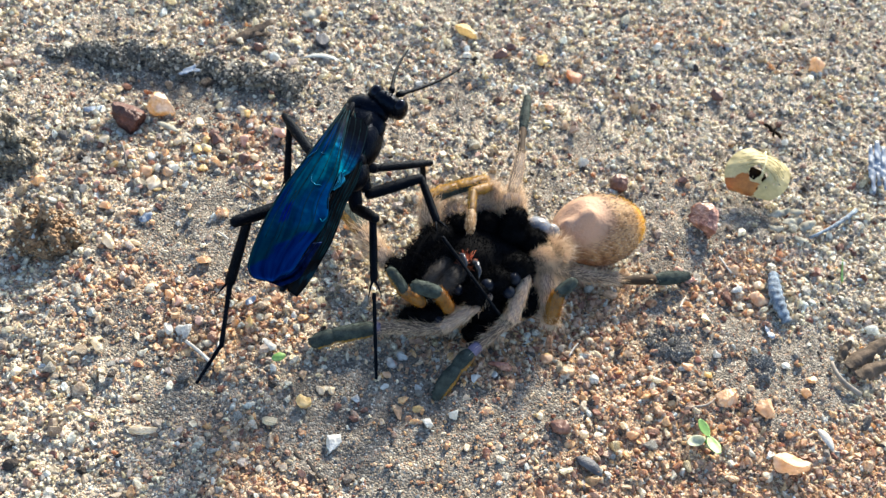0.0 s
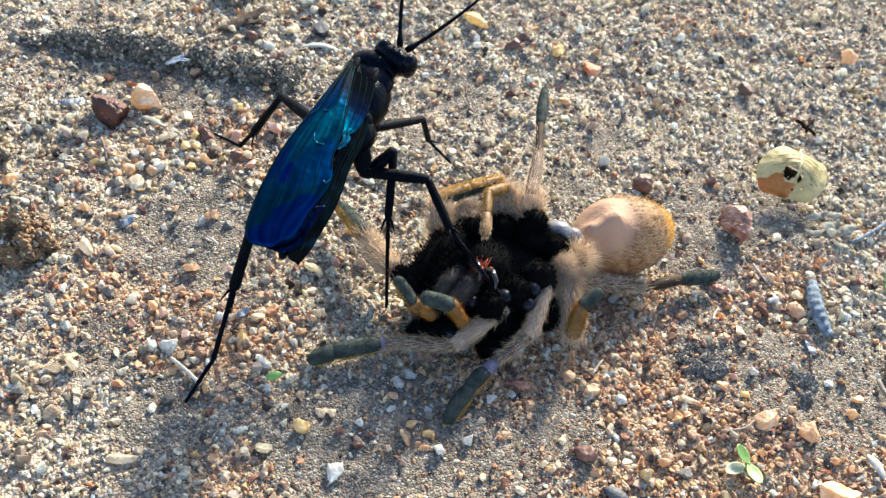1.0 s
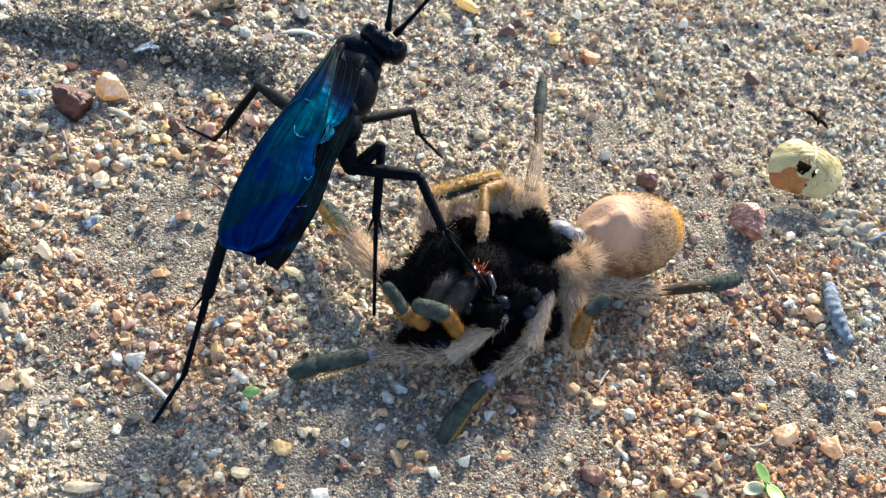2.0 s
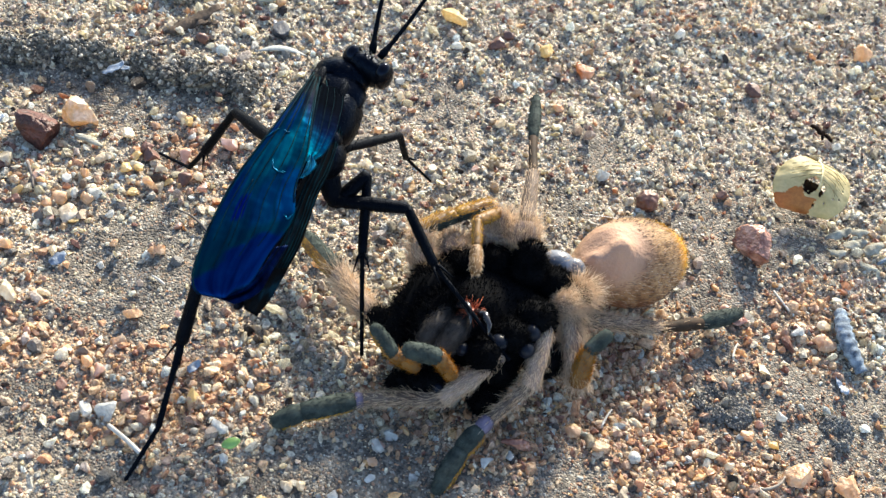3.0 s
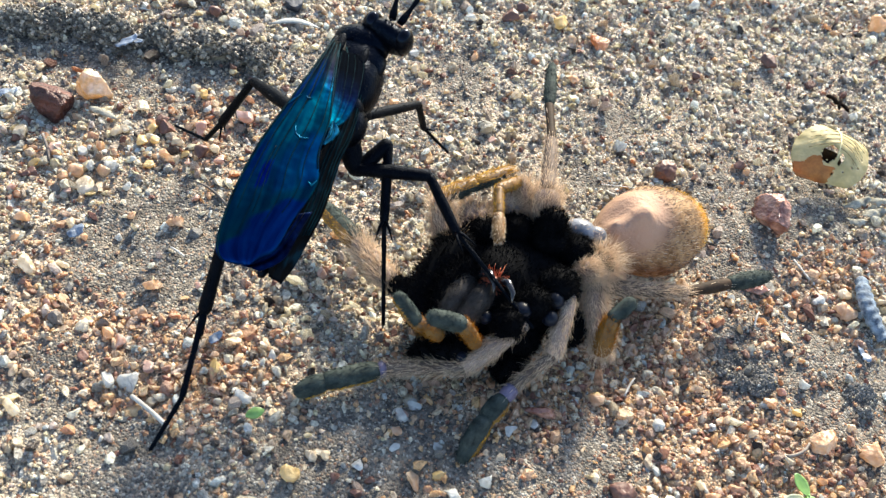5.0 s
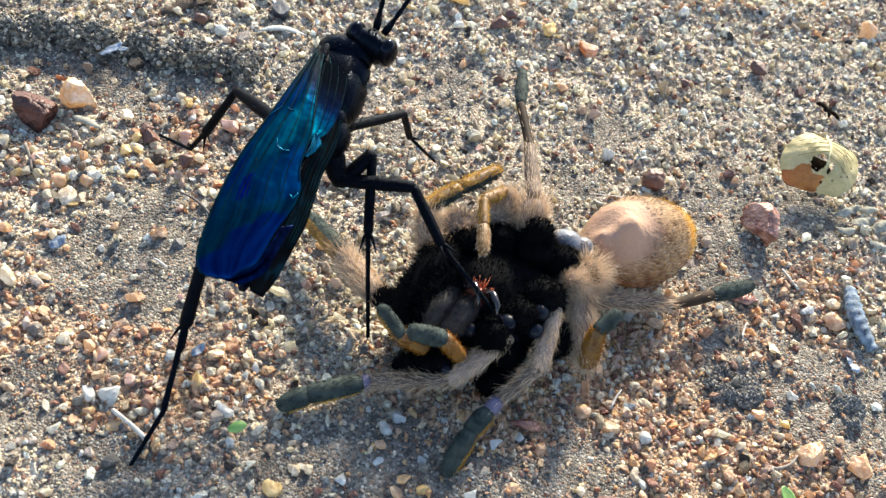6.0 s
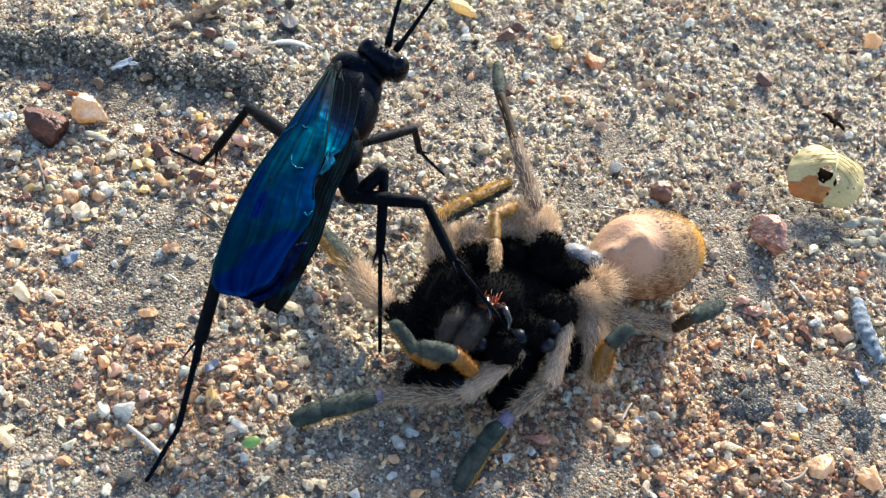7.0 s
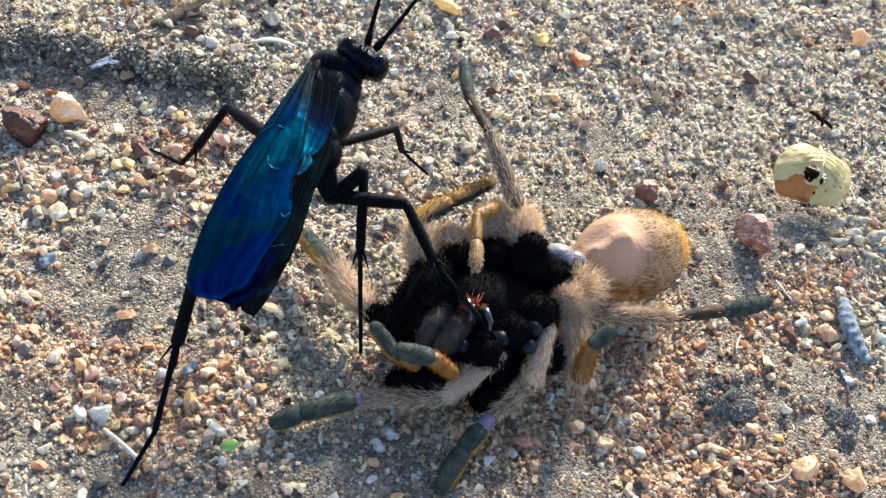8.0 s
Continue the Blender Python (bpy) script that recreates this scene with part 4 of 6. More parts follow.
            part("side_vein", Shape().add(*tube(fork, np.linspace(0.0045, 0.003, 5), 5)), [M_LEAFLINE], blade)


def stick(name, label, mat, pts, radii, category="twig", squash=1.0, n=8):
    """A stiff stem that lies on the ground at both ends."""
    p = np.array(pts, float)
    p[:, 2] += np.linspace(hill(*p[0, :2]), hill(*p[-1, :2]), len(p))
    ob = part(name, Shape().add(*tube(p, radii, n, squash)), [mat])
    return tagged(ob, label, category)


def bent(a, b, lift, sag, k=9):
    """Points from a to b with a sideways bow."""
    a, b = np.array(a, float), np.array(b, float)
    d = b - a
    side = np.array((-d[1], d[0], 0.0))
    return [a + d * t + side * sag * math.sin(math.pi * t) + np.array((0, 0, lift * math.sin(math.pi * t))) for t in np.linspace(0, 1, k)]


def flake(label, mat, a, b, width, seed, curl=0.5):
    """A ragged curled scrap from a to b."""
    a, b = np.array(a, float), np.array(b, float)
    ln = np.linalg.norm(b - a)
    v, f = sheet(lambda u: width * math.sin(math.pi * (0.06 + 0.88 * u)) ** 0.6 * (1 + 0.5 * noise.noise(Vector((u * 7, seed, 0)))), 16, 8, 0.0, None, 0.01)
    v[:, 0] *= ln
    v[:, 1] *= 1 + np.array([0.35 * noise.noise(Vector((x * 22, seed, w * 6))) for x, w in v[:, :2]])
    v[:, 2] += 0.4 * curl * width - 0.4 * curl * v[:, 1] ** 2 / width + np.array([0.05 * noise.noise(Vector((x * 9, w * 9, seed))) for x, w in v[:, :2]])
    d = b - a
    at = pose(a[0] * CM, a[1] * CM, (hill(a[0], a[1]) + a[2]) * CM, 0, 0, math.degrees(math.atan2(d[1], d[0]))) @ pose(0, 0, 0, 0, -math.degrees(math.asin(d[2] / ln)), 0)
    ob = part("litter_flake", Shape().add(v, f), [mat], at=at)
    tagged(ob, label, "litter")


def build_litter():
    stick("grass_blade", "thin pale grey curved grass blade", M_BLADE, bent((-3.92, 3.15, 0.08), (-3.05, 3.44, 0.08), 0.05, 0.10), [0.006, 0.03, 0.055, 0.07, 0.075, 0.07, 0.055, 0.03, 0.006], "grass blade", 0.4)
    stick("twig", "thin dark dry twig lying on sand", M_TWIG, bent((-3.95, -0.67, 0.14), (-3.3, -0.92, 0.08), 0.05, 0.06), np.linspace(0.012, 0.024, 9))
    stick("straw", "short straight grey straw on the sand", M_STRAW, bent((-3.42, -4.28, 0.10), (-2.84, -4.58, 0.08), 0.0, 0.02), [0.03] * 9, "straw")
    stick("stick", "blue-grey weathered stick on the sand", M_HUSK, bent((8.15, 2.98, 0.16), (7.15, 1.85, 0.08), 0.03, 0.04), np.linspace(0.05, 0.03, 9), "stick")
    stick("twig", "bent grey twig lying on clay", M_BARK, bent((7.55, -1.05, 0.08), (8.05, -1.62, 0.1), 0.06, -0.2), np.linspace(0.035, 0.05, 9))
    stick("straw", "tiny white straw fragment", M_STRAW, bent((5.35, 0.72, 0.08), (5.62, 0.42, 0.06), 0.0, 0.0), [0.018] * 9, "straw")
    stick("twig", "pale blue-grey litter fragment on sand", M_PALELITTER, bent((-5.88, 0.29, 0.06), (-5.41, 0.20, 0.06), 0.02, 0.0), [0.02, 0.05, 0.06, 0.06, 0.06, 0.06, 0.05, 0.04, 0.015], "litter", 0.5)
    stick("grass_blade", "small fresh green grass blade", M_GREEN, bent((7.86, 1.0, 0.0), (7.74, 1.35, 0.3), 0.05, 0.1), np.linspace(0.03, 0.006, 9), "grass blade", 0.4)
    for a, b, k in (((-5.50, 3.10, 0.05), (-4.78, 3.86, 0.30), 0.13), ((-5.40, 3.46, 0.05), (-4.86, 3.46, 0.22), 0.10), ((-5.1, 3.62, 0.04), (-4.7, 3.55, 0.12), 0.08)):
        flake("dark brown curled leaf scrap on the sand", M_SCRAP, a, b, k, a[0], 0.9)
    for a, b, k in (((8.49, 4.97, 0.30), (8.62, 3.71, 0.05), 0.07), ((8.63, 5.12, 0.35), (8.74, 3.99, 0.08), 0.09), ((8.78, 5.01, 0.30), (8.85, 3.84, 0.10), 0.08), ((8.48, 4.30, 0.20), (8.83, 4.64, 0.25), 0.05)):
        flake("shredded blue-grey leaf litter strand", M_FLAKE, a, b, k, a[1], 1.2)
    for a, b, k in (((7.80, -1.10, 0.05), (8.52, -0.38, 0.25), 0.16), ((7.95, -1.28, 0.08), (8.53, -0.85, 0.22), 0.14), ((7.68, -0.99, 0.05), (7.86, -0.54, 0.20), 0.08)):
        flake("crumpled dark grey dead leaf piece on clay", M_SCRAP, a, b, k, a[1], 1.8)
    flake("pale grey dry leaf fragment on the sand", M_PALELITTER, (-4.30, 4.45, 0.10), (-3.98, 4.87, 0.15), 0.13, 3.3, 1.2)
    stick("seed_husk", "dark grey boat-shaped seed husk", M_SLATE, bent((3.2, -4.42, 0.06), (3.68, -4.6, 0.06), 0.04, 0.05), [0.02, 0.07, 0.1, 0.11, 0.11, 0.1, 0.09, 0.06, 0.01], "husk", 0.5)
    stick("seed_husk", "empty pale boat-shaped seed husk", M_STRAW, bent((7.25, -2.6, 0.06), (7.5, -2.95, 0.06), 0.02, 0.05), [0.02, 0.06, 0.08, 0.09, 0.09, 0.08, 0.07, 0.05, 0.01], "husk", 0.5)
    for a, b, k in (((-5.98, 1.60, 0.22), (-5.72, 1.88, 0.30), 1.2), ((-5.92, 1.78, 0.24), (-5.62, 1.84, 0.26), 0.8), ((-7.32, 0.14, 0.06), (-7.0, 0.30, 0.1), 1.5), ((-5.16, -2.14, 0.08), (-5.04, -1.92, 0.14), 1.4),
                    ((-2.76, -3.26, 0.1), (-2.66, -3.08, 0.14), 1.1), ((-3.85, 4.1, 0.1), (-3.55, 3.84, 0.12), 1.2), ((6.3, -0.62, 0.06), (6.45, -0.9, 0.06), 1.0)):
        flake("small shiny blue-grey litter flake on the sand", M_FLAKE, a, b, 0.06 * k, a[0])
    for a, b, k in (((6.30, 2.18, 0.06), (6.72, 2.42, 0.16), 1.3), ((6.55, 2.02, 0.10), (7.0, 2.30, 0.06), 1.5), ((6.32, 1.92, 0.06), (6.60, 1.86, 0.12), 1.3), ((6.75, 2.52, 0.06), (7.02, 2.40, 0.20), 1.5),
                    ((6.95, 2.05, 0.05), (7.25, 2.25, 0.16), 1.6), ((6.85, 1.80, 0.05), (7.1, 1.62, 0.10), 1.2)):
        flake("pale grey dry leaf fragment beside the leaf", M_PALELITTER, a, b, 0.065 * k, a[0], 1.6)
    for a, b, w in (((6.18, 4.98, 0.12), (6.36, 4.78, 0.16), 0.04), ((6.30, 4.82, 0.14), (6.56, 4.62, 0.10), 0.035), ((6.40, 4.66, 0.1), (6.44, 4.90, 0.2), 0.03)):
        stick("twig", "short black charred twig behind the leaf", M_SHADE_AND_TWIG, bent(a, b, 0.03, 0.1), [0.4 * w, w, 1.1 * w, 0.8 * w, w, 1.1 * w, 0.9 * w, w, 0.5 * w])
    stick("twig", "hair-thin black twig standing on clay", M_TWIG, bent((-0.36, 2.98, 0.02), (-0.50, 3.35, 0.2), 0.02, 0.12), [0.012] * 9)
    stick("straw", "short black straw on the grit", M_TWIG, bent((-6.25, -0.52, 0.08), (-5.98, -0.92, 0.08), 0.02, 0.04), [0.022] * 9, "straw")
    for a, b in (((4.06, 3.98, 0.08), (4.14, 3.64, 0.08)), ((2.82, -2.52, 0.08), (2.94, -2.2, 0.12)), ((4.68, -0.80, 0.08), (4.78, -0.46, 0.1)), ((-3.78, -1.93, 0.08), (-3.55, -2.02, 0.08)),
                 ((5.92, 7.7, 0.08), (5.70, 7.5, 0.08)), ((-1.48, -3.70, 0.1), (-1.15, -3.72, 0.1))):
        stick("straw", "thin bleached straw fragment on the grit", M_STRAW, bent(a, b, 0.0, 0.04), [0.008, 0.014, 0.017, 0.018, 0.018, 0.018, 0.016, 0.014, 0.008], "straw")
    stick("twig", "greyish thin twig lying on the grit", M_BARK, bent((5.42, -2.56, 0.1), (5.06, -2.88, 0.08), 0.03, 0.12), np.linspace(0.015, 0.025, 9))
    # ribbed grey husk like a larva case
    p = bent((6.40, 0.60, 0.10), (6.72, -0.42, 0.12), 0.06, -0.10, 31)
    stick("larva_case", "grey ribbed weathered larva case", M_HUSK, p, [0.04 + 0.072 * math.sin(math.pi * (0.12 + 0.76 * t)) + 0.032 * abs(math.sin(t * 24)) for t in np.linspace(0, 1, 31)], "larva case", 0.85, 12)
    # sprout with two seed leaves and one pale one
    sprout = thing("sprout", "tiny seedling with two fresh green seed leaves", "seedling", pose(5.33 * CM, -3.40 * CM, hill(5.33, -3.40) * CM))
    part("stem", Shape().add(*tube([(0, 0, -0.05), (0.01, 0.0, 0.1), (0.0, 0.0, 0.2)], [0.025, 0.022, 0.02], 8)), [M_GREEN], sprout)
    for turn, size, mat in ((132, 0.32, M_GREEN), (-66, 0.38, M_GREEN)):
        v, f = sheet(lambda u: 0.29 * math.sin(math.pi * (0.03 + 0.94 * u)) ** 0.7, 14, 9, -0.05)
        part("seed_leaf", Shape().add(v * size, f), [mat], sprout, at=pose(0.0, 0, 0.19 * CM, 0, -14, turn))
    v, f = sheet(lambda u: 0.28 * math.sin(math.pi * (0.03 + 0.94 * u)) ** 0.7, 14, 9, -0.05)
    part("seed_coat", Shape().add(v * 0.36, f), [M_COAT], sprout, "pale greenish dry seed coat", at=pose(-0.04 * CM, 0, 0.12 * CM, 0, 0, 215))
    v, f = sheet(lambda u: 0.3 * math.sin(math.pi * (0.03 + 0.94 * u)) ** 0.7, 14, 9, 0.15)
    ob = part("green_leaflet", Shape().add(v * 0.24, f), [M_GREEN], at=pose(-1.98 * CM, -4.2 * CM, (hill(-1.9, -4.1) + 0.12) * CM, 20, -10, 30))
    tagged(ob, "tiny torn green leaflet lying on sand", "leaf")
    # a crack in the clay
    r = np.random.RandomState(3)
    line = [(-1.15, -5.5), (-1.1, -5.64), (-0.98, -5.70), (-0.82, -5.74), (-0.66, -5.88), (-0.48, -5.95), (-0.36, -6.08), (-0.28, -6.3)]
    p = [(x, y, hill(x, y) + 0.004) for x, y in line]
    ob = part("crack", Shape().add(*tube(p, [0.004, 0.02, 0.025, 0.03, 0.03, 0.03, 0.025, 0.01], 6, 0.3)), [M_CRACK])
    tagged(ob, "thin jagged dark crack in dry clay", "crack", kind="structure")


# ---- legs in rigid segments ----
def segment(name, length, radii, mats, furs, n=12, seed=1, split=None, squash=1.0):
    """A leg segment along z. furs: rows of count, length, width, lean, spread, slot. split: the side beyond a plane (x, y, offset in radii) takes the next slot."""
    r = np.random.RandomState(seed)
    reach = 0.5 * radii[0], 0.5 * radii[-1]
    t = 0.5 - 0.5 * np.cos(np.linspace(0, np.pi, 17))
    z = -reach[0] + t * (length + reach[0] + reach[1])
    rad = np.interp(t, np.linspace(0, 1, len(radii)), radii)
    for away, r_end in ((z + reach[0], radii[0]), (length + reach[1] - z, radii[-1])):
        rad = rad * np.sqrt(np.clip(1 - np.clip(1 - away / (0.95 * r_end), 0, 1) ** 2, 0.03, 1))
    v, f = tube([(0, 0, x) for x in z], rad, n, squash)
    s = Shape()
    if split:
        low = v[f].mean(1)[:, :2] @ np.array(split[:2]) < -split[2] * max(radii)
        s.add(v, f[~low], 0)
        s.add(v, f[low], 1)
    else:
        s.add(v, f, 0)
    for count, ln, width, lean, spread, slot in furs:
        p, nrm = sample_surface(v, f, int(count), r)
        if split:
            low = p[:, :2] @ np.array(split[:2]) < -split[2] * max(radii)
            for part_of, sl in ((~low, slot), (low, slot + 1)):
                if part_of.any():
                    s.add(*fur(p[part_of], nrm[part_of], ln, width, (0, 0, 1), lean, spread, 0.12, r), sl)
        else:
            s.add(*fur(p, nrm, ln, width, (0, 0, 1), lean, spread, 0.12, r), slot)
    return s.mesh(name, mats)


STYLES = {
    "pale": ([M_PALESKIN, M_PALEFUR], lambda a: [(420 * a, 0.14, 0.0032, 1.6, 0.4, 1), (1100 * a, 0.055, 0.0032, 2.2, 0.35, 1)]),
    "fluffy": ([M_PALESKIN, M_PALEFUR], lambda a: [(800 * a, 0.25, 0.0030, 1.1, 0.55, 1), (900 * a, 0.11, 0.0032, 1.6, 0.45, 1)]),
    "black": ([M_BLACKFUR, M_BLACKFUR], lambda a: [(900 * a, 0.09, 0.0046, 0.5, 0.35, 1)]),
    "yellow": ([M_YELSKIN, M_ORANGEFUR], lambda a: [(1300 * a, 0.06, 0.0036, 2.0, 0.35, 1), (260 * a, 0.075, 0.0032, 1.2, 0.35, 1)]),
    "tawny": ([M_YELSKIN, M_YELFUR], lambda a: [(1100 * a, 0.06, 0.0034, 2.0, 0.35, 1)]),
    "ochre": ([M_YELSKIN, M_PALEFUR], lambda a: [(900 * a, 0.055, 0.0034, 1.6, 0.4, 1)]),
    "pad": ([M_PAD, M_PAD], lambda a: [(800 * a, 0.035, 0.0046, 1.2, 0.3, 1)]),
    "pad_yellow": ([M_PAD, M_YELSKIN, M_PAD, M_YELFUR], lambda a: [(900 * a, 0.034, 0.005, 2.2, 0.25, 2)]),
    "yellow_pad": ([M_YELSKIN, M_PAD, M_YELFUR, M_PAD], lambda a: [(1500 * a, 0.07, 0.0036, 1.8, 0.35, 2)]),
    "brown": ([M_BROWN, M_PALEFUR], lambda a: [(40 * a, 0.07, 0.004, 2.0, 0.25, 1)]),
    "dusky": ([M_DUSK, M_PALEFUR], lambda a: [(520 * a, 0.17, 0.003, 1.5, 0.45, 1), (500 * a, 0.07, 0.003, 2.0, 0.35, 1)]),
    "lilac": ([M_LILAC, M_PALEFUR], lambda a: [(120 * a, 0.16, 0.005, 1.2, 0.25, 1)]),
    "shin": ([M_DUSK, M_PALEFUR], lambda a: [(420 * a, 0.09, 0.0032, 2.0, 0.3, 1)]),
}


def chain(owner, origin, name, joints, specs, seed, split=(0, 1, 0)):
    """A leg: its first segment is the part, the others hang on it. Returns the objects and their lengths."""
    obs, lengths = [], []
    for i, (seg, radii, style) in enumerate(specs):
        a, b = Vector(joints[i]), Vector(joints[i + 1])
        ln = (b - a).length
        mats, furs = STYLES[style] if isinstance(style, str) else style
        rows = furs(ln * max(radii) / 0.15)
        me = segment(seg, ln, radii, mats, rows, seed=seed * 10 + i, split=split if isinstance(style, str) and "_" in style else None)
        m = aim(a, b)
        if not obs:
            obs.append(part(name, me, None, owner, at=Matrix.Translation(-cmv(origin)) @ m))
            first = m
        else:
            obs.append(part(seg, me, None, obs[0], at=first.inverted() @ m))
        lengths.append(ln)
    return obs, lengths


def poses(origin, joints):
    """Poses of a leg's segments, in their parents' spaces, from joint to joint."""
    ms = [aim(a, b) for a, b in zip(joints, joints[1:])]
    return [Matrix.Translation(-cmv(origin)) @ ms[0]] + [ms[0].inverted() @ m for m in ms[1:]]


def key_leg(obs, origins, rows):
    """Keys a leg's segments by rows of seconds and joints; origins gives the owner's place at each row."""
    seq = [poses(o, j) for o, (t, j) in zip(origins, rows)]
    for i, ob in enumerate(obs):
        walk(ob, [(t, q[i]) for (t, j), q in zip(rows, seq)])


# ---- the spider, lying on its back ----
S0 = (0.9, -1.4, 0.0)
SPIDER_LEGS = {
    "T": ([(1.22, -0.70, 1.10), (1.15, -0.44, 1.45), (1.12, 0.65, 1.39), (1.03, 1.49, 1.28), (0.96, 2.43, 1.30)],
          [("leg", (0.18, 0.22, 0.15), "fluffy"), ("tibia", (0.125, 0.11, 0.09), "shin"), ("metatarsus", (0.075, 0.065, 0.075), "brown"), ("tarsus", (0.07, 0.10, 0.09, 0.06), "pad")]),
    "A": ([(0.05, -1.45, 0.7), (-0.29, -0.90, 1.30), (0.15, -0.52, 1.33), (0.62, -0.10, 1.30)],
          [("leg", (0.17, 0.17, 0.12), "fluffy"), ("metatarsus", (0.10, 0.115, 0.105), "yellow_pad"), ("tarsus", (0.105, 0.105, 0.085), "yellow_pad")]),
    "D": ([(1.05, -0.55, 0.95), (0.74, -0.33, 1.40), (0.46, -0.84, 1.70), (0.53, -1.25, 1.66), (0.59, -1.66, 1.60)],
          [("leg", (0.17, 0.16, 0.11), "fluffy"), ("tibia", (0.085, 0.085, 0.07), "tawny"), ("metatarsus", (0.066, 0.066, 0.066), "tawny"), ("tarsus", (0.064, 0.085, 0.085, 0.06), "ochre")]),
    "U": ([(-0.15, -2.12, 0.75), (-0.64, -2.01, 0.60), (-1.26, -1.44, 0.60), (-1.58, -1.12, 0.50), (-1.88, -0.82, 0.42)],
          [("leg", (0.16, 0.15, 0.13), "black"), ("tibia", (0.15, 0.15, 0.12), "fluffy"), ("metatarsus", (0.14, 0.15, 0.14), "pad_yellow"), ("tarsus", (0.14, 0.14, 0.10), "pad_yellow")]),
    "L": ([(1.20, -2.38, 0.97), (0.58, -2.97, 0.50), (-0.43, -3.17, 0.35), (-0.52, -3.21, 0.34), (-1.14, -3.53, 0.27), (-1.465, -3.721, 0.16)],
          [("leg", (0.09, 0.12, 0.115), "pale"), ("tibia", (0.09, 0.095, 0.095), "dusky"), ("joint", (0.10, 0.11, 0.10), "lilac"), ("metatarsus", (0.11, 0.14, 0.14, 0.12), "pad_yellow"), ("tarsus", (0.115, 0.14, 0.13, 0.07), "pad_yellow")]),
    "B": ([(1.74, -1.82, 1.06), (1.66, -2.57, 0.71), (1.24, -3.04, 0.42), (1.15, -3.20, 0.38), (0.98, -3.50, 0.28), (0.775, -4.089, 0.16)],
          [("leg", (0.07, 0.12, 0.125), "pale"), ("tibia", (0.085, 0.08, 0.075), "dusky"), ("joint", (0.10, 0.11, 0.10), "lilac"), ("metatarsus", (0.10, 0.14, 0.14, 0.11), "pad_yellow"), ("tarsus", (0.11, 0.14, 0.13, 0.07), "pad_yellow")]),
    "C": ([(1.947, -1.244, 1.05), (2.33, -2.193, 0.50), (2.311, -2.03, 1.05), (2.527, -1.777, 1.2)],
          [("leg", (0.11, 0.16, 0.12), "fluffy"), ("metatarsus", (0.13, 0.13, 0.105), "yellow"), ("tarsus", (0.10, 0.11, 0.09), "pad")]),
    "R": ([(2.05, -1.25, 0.65), (3.42, -0.82, 0.38), (4.05, -0.33, 0.26), (4.70, 0.09, 0.20)],
          [("leg", (0.13, 0.11, 0.09), "dusky"), ("metatarsus", (0.07, 0.085, 0.10, 0.085), "brown"), ("tarsus", (0.085, 0.13, 0.125, 0.07), "pad")]),
}
# which side of the feet is yellow or dark
SPLITS = {"A": (0.85, 0.5, 0.30), "U": (-0.8, 0.4, 0.1), "L": (-0.8, 0.5, 0.7), "B": (-1.0, 0.2, 0.65)}
PALPS = [
    ([(0.15, -2.75, 0.75), (-0.18, -2.85, 1.08), (-0.50, -2.67, 1.30)], [("palp", (0.09, 0.10, 0.10), "yellow"), ("palp_tip", (0.10, 0.105, 0.08), "pad_yellow")]),
    ([(0.62, -2.80, 0.85), (0.38, -2.92, 1.38), (-0.03, -3.01, 1.50)], [("palp", (0.09, 0.105, 0.10), "yellow"), ("palp_tip", (0.11, 0.125, 0.10), "pad")]),
]


def furry(v, f, mats, count, length, width, lean=(0, 0, 0), amount=0.4, seed=1, spread=0.35):
    s = Shape().add(v, f, 0)
    p, n = sample_surface(v, f, count, np.random.RandomState(seed))
    return s.add(*fur(p, n, length, width, lean, amount, spread, 0.15, np.random.RandomState(seed + 1)), 1).mesh("furry", mats)


